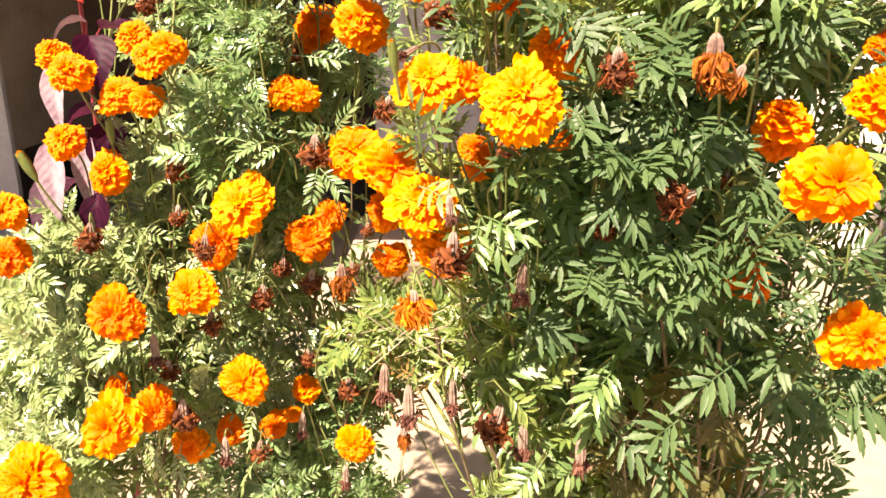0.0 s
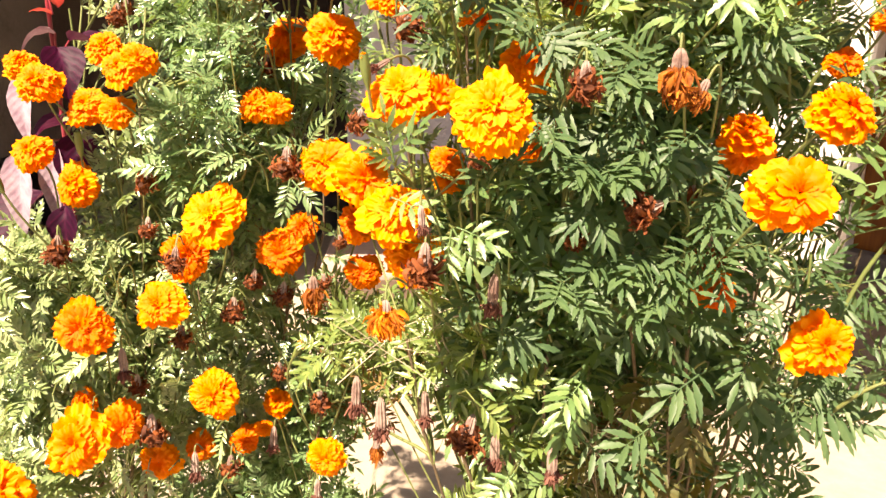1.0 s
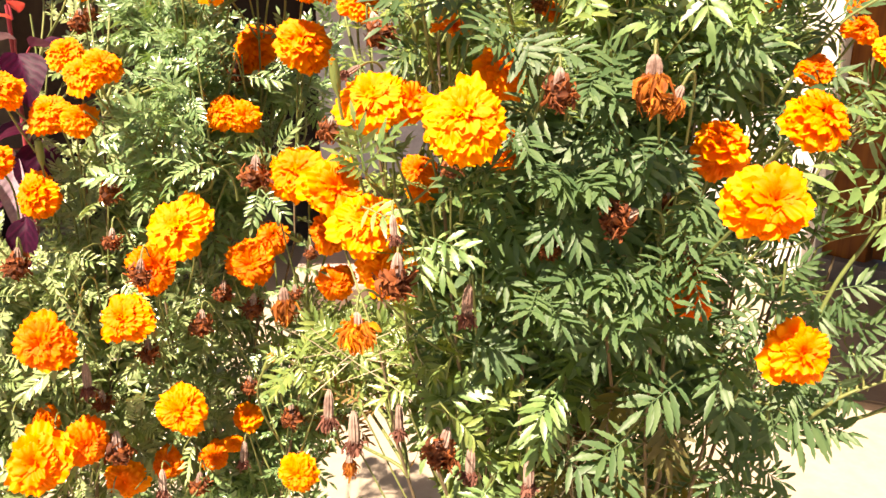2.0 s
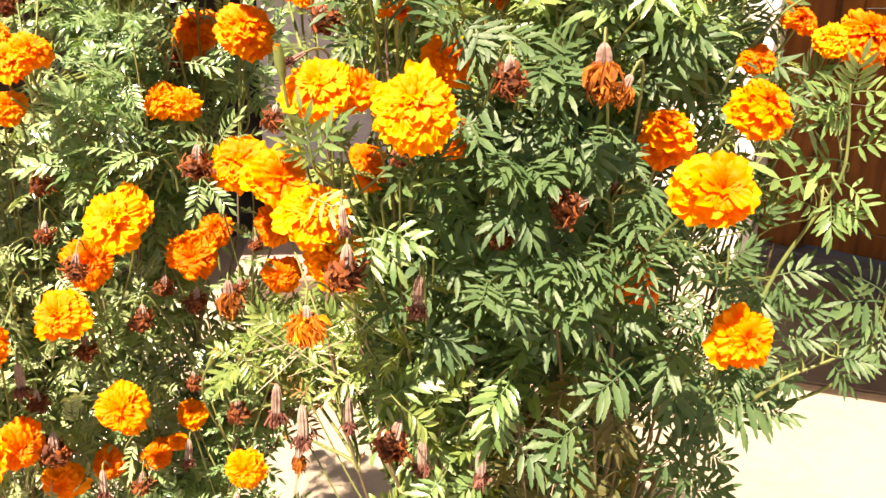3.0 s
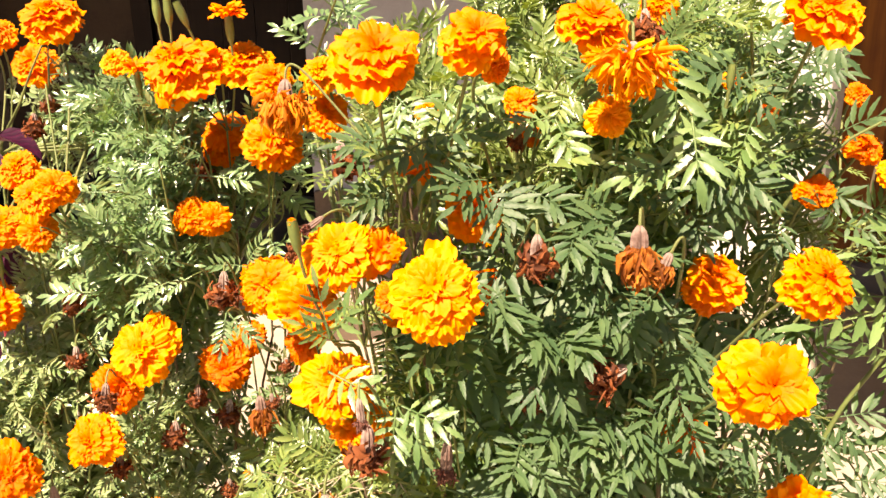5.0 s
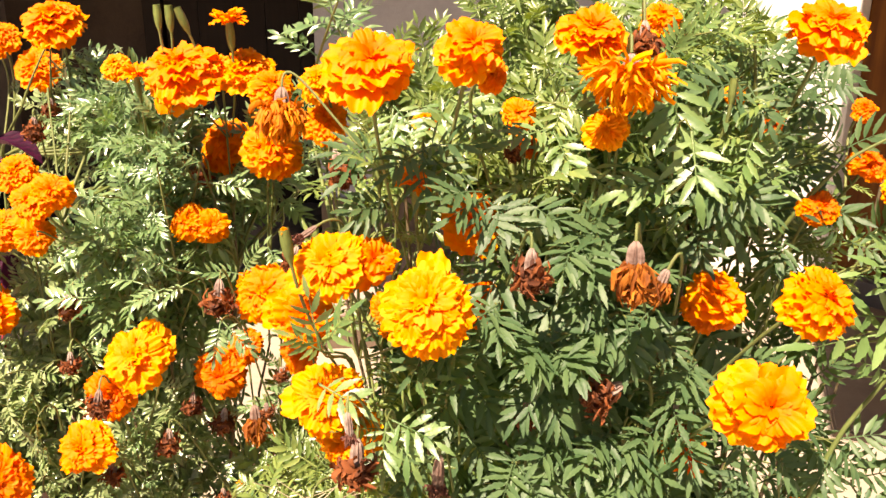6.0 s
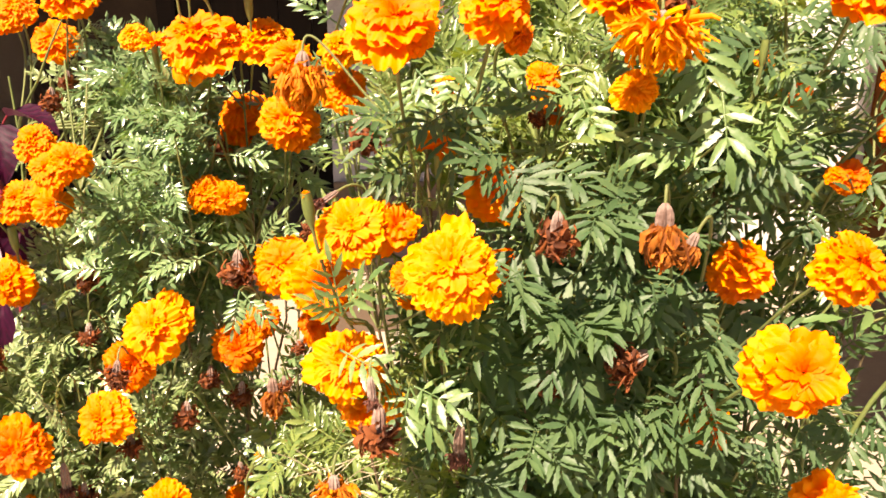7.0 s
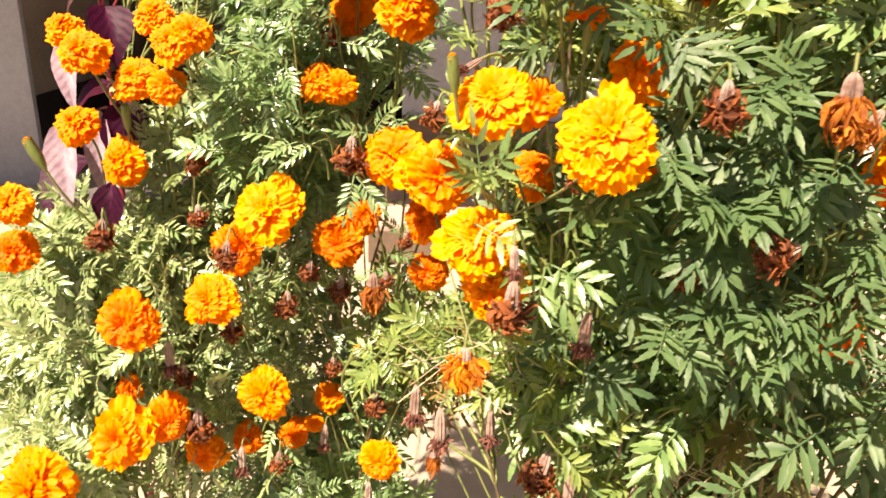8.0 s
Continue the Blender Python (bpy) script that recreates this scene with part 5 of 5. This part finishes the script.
frond(broad_plant, (0.273, 0.670, 1.093), (0.274, 0.640, 1.084), "broad", 1.1)
frond(centre_plant, (0.169, 0.660, 1.148), (0.146, 0.630, 1.146), "broad", 1.1)
frond(centre_plant, (0.168, 0.660, 1.147), (0.160, 0.630, 1.134), "broad", 1.1)
frond(centre_plant, (0.170, 0.660, 1.147), (0.176, 0.630, 1.143), "broad", 1.1)
frond(centre_plant, (0.086, 0.660, 1.142), (0.065, 0.630, 1.138), "broad", 1.1)
frond(centre_plant, (0.086, 0.660, 1.142), (0.089, 0.630, 1.136), "broad", 1.1)
frond(centre_plant, (0.088, 0.660, 1.143), (0.094, 0.630, 1.151), "broad", 1.1)
frond(centre_plant, (0.131, 0.660, 1.177), (0.103, 0.630, 1.172), "broad", 1.1)
frond(centre_plant, (0.131, 0.660, 1.176), (0.126, 0.630, 1.165), "broad", 1.1)
frond(centre_plant, (0.188, 0.660, 1.228), (0.172, 0.630, 1.212), "broad", 1.1)
frond(centre_plant, (0.191, 0.660, 1.229), (0.195, 0.630, 1.218), "broad", 1.1)
frond(centre_plant, (0.193, 0.660, 1.148), (0.191, 0.630, 1.137), "broad", 1.1)
frond(broad_plant, (0.326, 0.710, 1.259), (0.278, 0.690, 1.240), "broad", 1)
frond(broad_plant, (0.326, 0.710, 1.257), (0.317, 0.690, 1.216), "broad", 1)
frond(broad_plant, (0.327, 0.710, 1.257), (0.345, 0.690, 1.221), "broad", 1)
frond(broad_plant, (0.328, 0.710, 1.260), (0.352, 0.690, 1.251), "broad", 1)
frond(broad_plant, (0.330, 0.720, 1.258), (0.289, 0.700, 1.259), "broad", 1)
frond(broad_plant, (0.338, 0.720, 1.340), (0.348, 0.700, 1.315), "broad", 1)
frond(broad_plant, (0.337, 0.720, 1.342), (0.276, 0.700, 1.338), "broad", 1)
frond(broad_plant, (0.336, 0.720, 1.339), (0.310, 0.700, 1.321), "broad", 1)
frond(broad_plant, (0.448, 0.790, 1.333), (0.390, 0.770, 1.340), "broad", 1)
frond(broad_plant, (0.455, 0.790, 1.323), (0.408, 0.770, 1.304), "broad", 1)
frond(broad_plant, (0.436, 0.790, 1.278), (0.374, 0.770, 1.291), "broad", 1)
frond(broad_plant, (0.463, 0.790, 1.277), (0.420, 0.770, 1.310), "broad", 1)
frond(broad_plant, (0.456, 0.770, 1.278), (0.473, 0.750, 1.302), "broad", 1)
frond(broad_plant, (0.463, 0.780, 1.274), (0.439, 0.760, 1.251), "broad", 1)
frond(centre_plant, (0.187, 0.670, 1.223), (0.201, 0.650, 1.199), "broad", 1)
frond(centre_plant, (0.187, 0.670, 1.225), (0.210, 0.650, 1.229), "broad", 1)
frond(centre_plant, (0.189, 0.680, 1.226), (0.204, 0.660, 1.252), "broad", 1)
frond(broad_plant, (0.312, 0.740, 1.345), (0.270, 0.720, 1.337), "broad", 1)
frond(broad_plant, (0.312, 0.740, 1.346), (0.266, 0.720, 1.357), "broad", 1)
frond(broad_plant, (0.271, 0.720, 1.245), (0.239, 0.700, 1.240), "broad", 1)
frond(broad_plant, (0.273, 0.730, 1.276), (0.242, 0.710, 1.273), "broad", 1)
frond(broad_plant, (0.273, 0.730, 1.278), (0.282, 0.710, 1.291), "broad", 1)
frond(broad_plant, (0.299, 0.720, 1.228), (0.273, 0.700, 1.252), "broad", 1)
frond(broad_plant, (0.300, 0.720, 1.226), (0.306, 0.700, 1.206), "broad", 1)
frond(broad_plant, (0.457, 0.750, 1.201), (0.421, 0.730, 1.230), "broad", 1)
frond(broad_plant, (0.478, 0.750, 1.201), (0.478, 0.730, 1.224), "broad", 1)
frond(broad_plant, (0.457, 0.750, 1.200), (0.478, 0.730, 1.194), "broad", 1)
frond(broad_plant, (0.415, 0.780, 1.232), (0.374, 0.760, 1.252), "broad", 1)
frond(broad_plant, (0.421, 0.780, 1.194), (0.397, 0.760, 1.173), "broad", 1)
frond(broad_plant, (0.366, 0.770, 1.354), (0.381, 0.750, 1.368), "broad", 1)
frond(broad_plant, (0.365, 0.770, 1.356), (0.332, 0.750, 1.372), "broad", 1)
frond(broad_plant, (0.456, 0.810, 1.358), (0.412, 0.790, 1.368), "broad", 1)
frond(broad_plant, (0.449, 0.810, 1.368), (0.467, 0.790, 1.348), "broad", 1)
frond(broad_plant, (0.437, 0.770, 1.229), (0.453, 0.750, 1.225), "broad", 1)
frond(centre_plant, (0.074, 0.700, 1.291), (0.050, 0.680, 1.284), "broad", 1)
frond(centre_plant, (0.074, 0.700, 1.290), (0.069, 0.680, 1.266), "broad", 1)
frond(centre_plant, (0.075, 0.700, 1.291), (0.096, 0.680, 1.275), "broad", 1)
frond(centre_plant, (0.075, 0.700, 1.293), (0.096, 0.680, 1.305), "broad", 1)
frond(centre_plant, (0.118, 0.670, 1.259), (0.095, 0.650, 1.252), "broad", 1)
frond(centre_plant, (0.119, 0.670, 1.257), (0.127, 0.650, 1.234), "broad", 1)
frond(centre_plant, (0.121, 0.670, 1.258), (0.144, 0.650, 1.243), "broad", 1)
frond(centre_plant, (0.118, 0.670, 1.264), (0.089, 0.650, 1.273), "broad", 1)
frond(centre_plant, (0.038, 0.730, 1.287), (-0.002, 0.710, 1.293), "broad", 1)
frond(centre_plant, (0.033, 0.730, 1.289), (0.012, 0.710, 1.280), "broad", 1)
frond(centre_plant, (0.097, 0.740, 1.327), (0.083, 0.720, 1.311), "light", 1)
frond(centre_plant, (0.098, 0.740, 1.327), (0.116, 0.720, 1.320), "light", 1)
frond(centre_plant, (0.046, 0.730, 1.249), (0.004, 0.710, 1.230), "broad", 1)
frond(centre_plant, (0.046, 0.730, 1.237), (0.021, 0.710, 1.249), "broad", 1)
frond(centre_plant, (0.146, 0.730, 1.290), (0.121, 0.710, 1.315), "broad", 1)
frond(centre_plant, (0.178, 0.710, 1.307), (0.129, 0.690, 1.300), "light", 1)
frond(centre_plant, (0.178, 0.710, 1.305), (0.186, 0.690, 1.288), "light", 1)
frond(centre_plant, (0.152, 0.690, 1.252), (0.173, 0.670, 1.248), "broad", 1)
frond(centre_plant, (0.051, 0.750, 1.321), (0.069, 0.730, 1.305), "light", 1)
frond(centre_plant, (0.051, 0.750, 1.319), (0.046, 0.730, 1.298), "light", 1)
shoot(edge_plant, [(0.403, 0.800, 1.149), (0.413, 0.770, 1.213), (0.432, 0.750, 1.256), (0.448, 0.740, 1.278), (0.469, 0.730, 1.294)])
shoot(edge_plant, [(0.423, 0.820, 1.136), (0.391, 0.790, 1.246), (0.365, 0.760, 1.326), (0.353, 0.750, 1.377)])
clump(middle_plant, (-0.11, 1.17, 0.81), (0.06, 0.08, 0.05), 5, "mid")
clump(centre_plant, (0.00, 0.97, 0.89), (0.04, 0.06, 0.05), 4, "mid")
clump(middle_plant, (-0.07, 1.07, 0.78), (0.06, 0.06, 0.04), 5, "dry")
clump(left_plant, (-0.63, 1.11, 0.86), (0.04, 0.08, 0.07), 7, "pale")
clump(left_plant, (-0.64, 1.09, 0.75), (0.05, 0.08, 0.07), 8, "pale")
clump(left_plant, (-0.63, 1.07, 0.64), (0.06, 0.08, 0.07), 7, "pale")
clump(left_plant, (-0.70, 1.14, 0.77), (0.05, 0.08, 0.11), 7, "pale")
frond(centre_plant, (0.181, 0.660, 1.152), (0.164, 0.640, 1.125), "broad", 1.08)
frond(centre_plant, (0.179, 0.660, 1.152), (0.203, 0.640, 1.131), "broad", 1.08)
frond(centre_plant, (0.175, 0.670, 1.144), (0.137, 0.650, 1.134), "broad", 1.08)
frond(broad_plant, (0.230, 0.650, 1.167), (0.230, 0.630, 1.133), "broad", 1.08)
frond(broad_plant, (0.226, 0.660, 1.166), (0.197, 0.640, 1.156), "broad", 1.08)
frond(broad_plant, (0.240, 0.660, 1.163), (0.265, 0.640, 1.149), "broad", 1.08)
frond(centre_plant, (0.167, 0.660, 1.108), (0.137, 0.640, 1.080), "broad", 1.08)
frond(centre_plant, (0.170, 0.660, 1.105), (0.183, 0.640, 1.080), "broad", 1.08)
frond(centre_plant, (0.104, 0.680, 1.095), (0.084, 0.660, 1.086), "broad", 1.08)
frond(centre_plant, (0.111, 0.680, 1.105), (0.126, 0.660, 1.088), "broad", 1.08)
frond(broad_plant, (0.294, 0.670, 1.125), (0.280, 0.650, 1.079), "broad", 1.08)
frond(centre_plant, (0.167, 0.680, 1.034), (0.132, 0.660, 1.029), "broad", 1.08)
frond(centre_plant, (0.168, 0.680, 1.031), (0.177, 0.660, 1.004), "broad", 1.08)
frond(broad_plant, (0.228, 0.670, 1.043), (0.246, 0.650, 1.025), "broad", 1.08)
frond(broad_plant, (0.226, 0.670, 1.038), (0.218, 0.650, 1.010), "broad", 1.08)
frond(broad_plant, (0.287, 0.670, 1.053), (0.254, 0.650, 1.043), "broad", 1.08)
frond(broad_plant, (0.290, 0.670, 1.050), (0.297, 0.650, 1.029), "broad", 1.08)
frond(centre_plant, (0.108, 0.690, 1.052), (0.124, 0.670, 1.034), "broad", 1.08)
frond(broad_plant, (0.279, 0.690, 0.996), (0.293, 0.670, 0.988), "broad", 1.08)
frond(broad_plant, (0.258, 0.690, 0.991), (0.235, 0.670, 0.984), "broad", 1.08)
frond(centre_plant, (0.191, 0.680, 1.055), (0.204, 0.660, 1.036), "broad", 1.08)
frond(broad_plant, (0.392, 0.710, 1.009), (0.426, 0.690, 0.984), "broad", 1.08)
frond(broad_plant, (0.394, 0.730, 0.985), (0.351, 0.710, 0.967), "broad", 1.08)
frond(broad_plant, (0.466, 0.730, 0.992), (0.439, 0.710, 0.953), "broad", 1.08)
frond(broad_plant, (0.219, 0.670, 1.182), (0.191, 0.650, 1.175), "broad", 1.08)
frond(centre_plant, (0.121, 0.690, 1.131), (0.110, 0.670, 1.115), "broad", 1.08)

frond(centre_plant, (-0.007, 0.655, 1.144), (-0.015, 0.635, 1.193), "light", 1)
frond(centre_plant, (-0.005, 0.655, 1.147), (0.018, 0.635, 1.188), "light", 1)
frond(centre_plant, (-0.005, 0.660, 1.139), (-0.033, 0.640, 1.167), "mid", 1)
frond(centre_plant, (0.044, 0.640, 1.089), (0.063, 0.620, 1.056), "light", 1)
frond(centre_plant, (0.043, 0.640, 1.088), (0.036, 0.620, 1.056), "light", 1)
frond(centre_plant, (0.047, 0.640, 1.090), (0.078, 0.620, 1.085), "light", 1)
frond(middle_plant, (-0.133, 0.860, 1.089), (-0.138, 0.840, 1.057), "fine", 1)
frond(middle_plant, (-0.131, 0.860, 1.088), (-0.103, 0.840, 1.062), "fine", 1)
frond(middle_plant, (-0.124, 0.940, 1.113), (-0.164, 0.920, 1.136), "fine", 1)
frond(middle_plant, (-0.123, 0.940, 1.116), (-0.108, 0.920, 1.157), "fine", 1)
frond(centre_plant, (-0.010, 0.660, 1.112), (0.014, 0.640, 1.109), "light", 1)
frond(centre_plant, (0.053, 0.650, 1.114), (0.068, 0.630, 1.133), "light", 1)
frond(centre_plant, (0.038, 0.680, 1.059), (0.019, 0.660, 1.076), "mid", 1)
frond(middle_plant, (-0.192, 0.900, 1.136), (-0.212, 0.880, 1.154), "fine", 1)
frond(middle_plant, (-0.200, 0.900, 1.112), (-0.232, 0.880, 1.106), "fine", 1)

# openings through the bush, cleared of leaves towards the camera
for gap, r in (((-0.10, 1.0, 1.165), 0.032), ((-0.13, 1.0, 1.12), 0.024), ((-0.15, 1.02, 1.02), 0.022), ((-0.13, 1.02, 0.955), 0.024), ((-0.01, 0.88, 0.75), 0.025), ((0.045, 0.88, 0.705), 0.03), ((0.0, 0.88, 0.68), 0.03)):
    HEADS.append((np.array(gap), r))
for pl in (left_plant, middle_plant, centre_plant, broad_plant, edge_plant):
    finish(pl)


# ---- purple-leaved plant ----
def purple_leaf_mesh(length, width, droop, material, r):
    V, Fc = [], []
    rows, cols = 9, 9
    for i in range(rows):
        s = i / (rows - 1)
        w = width * math.sin(math.pi * min(1, s ** 0.75 * 0.98 + 0.02)) ** 0.8
        ang = droop * s
        y = length * (math.sin(ang) / droop if droop else s)
        z = -length * ((1 - math.cos(ang)) / droop if droop else 0)
        for c in range(cols):
            k = (c / (cols - 1) - 0.5) * 2
            vein = 0.03 * width * math.cos((s * 9 - abs(k) * 2.5) * 2 * math.pi / 1.6)
            V.append((k * w * 0.5 * (1 + 0.05 * math.sin(i * 5)), y, z + abs(k) ** 1.3 * w * 0.28 + vein * (1 - k * k) + r.normal(0, 0.0006)))
    for i in range(rows - 1):
        for c in range(cols - 1):
            a = i * cols + c
            Fc.append((a, a + 1, a + cols + 1, a + cols))
    return raw_mesh("purple_leaf", V, Fc, material)


coleus_at = np.array([-0.58, 1.22, 0.0])
coleus = thing("purple_foliage_plant", "dark purple ornamental plant with drooping mauve leaves and a red tip", "plant", at=tuple(coleus_at))
line = bend((0, 0, -0.01), (0.02, 0, 0.4), (0.05, -0.03, 0.8), (0.07, -0.08, 1.29), 14)
mesh_part("stem", raw_mesh("stem", *tube(line, 0.007, 0.003, 7), PURPLE["stalk"]), None, coleus)


def purple_leaf(x, y, z, az, pitch, length, width, droop, look_of, label=""):
    me = purple_leaf_mesh(length, width, droop, PURPLE[look_of], rng)
    ob = mesh_part("leaf", me, None, coleus, label)
    root = Vector((x, y, z)) - Vector(coleus_at)
    ob.matrix_basis = Matrix.Translation(root) @ pose(0, 0, 0, pitch, 0, az)
    near = line[np.argmin(np.abs(line[:, 2] - (z - coleus_at[2]) + 0.02))]
    mesh_part("leaf_stalk", raw_mesh("leaf_stalk", *tube([near, (near + np.array(root)) / 2 + (0, 0, 0.01), np.array(root)], 0.0022, 0.0016, 6), PURPLE["stalk"]), None, coleus)


purple_leaf(-0.500, 1.13, 1.245, 110, 10, 0.075, 0.036, 1.9, "pale", "mauve drooping leaf")
purple_leaf(-0.495, 1.12, 1.225, 215, -35, 0.085, 0.055, 1.0, "dark")
purple_leaf(-0.49, 1.15, 1.235, 255, 10, 0.085, 0.05, 1.0, "dark")
purple_leaf(-0.535, 1.10, 1.195, 170, -70, 0.105, 0.036, 0.5, "pale", "mauve drooping leaf")
purple_leaf(-0.48, 1.10, 1.12, 120, 15, 0.10, 0.06, 2.2, "dark")
purple_leaf(-0.47, 1.10, 1.11, 190, -60, 0.11, 0.06, 0.6, "dark")
purple_leaf(-0.535, 1.06, 1.09, 175, -72, 0.12, 0.045, 0.4, "pale", "pale mauve hanging leaf")
purple_leaf(-0.50, 1.08, 1.10, 185, -75, 0.12, 0.035, 0.3, "pale", "pale mauve hanging leaf")
purple_leaf(-0.465, 1.02, 1.02, 180, -65, 0.07, 0.04, 0.6, "dark")
purple_leaf(-0.58, 1.2, 1.0, 150, -20, 0.12, 0.08, 0.9, "dark")
purple_leaf(-0.50, 1.15, 1.28, 180, 50, 0.032, 0.022, 0.8, "red", "small red young leaf")
purple_leaf(-0.505, 1.14, 1.27, 120, 30, 0.03, 0.018, 0.8, "red", "small red young leaf")
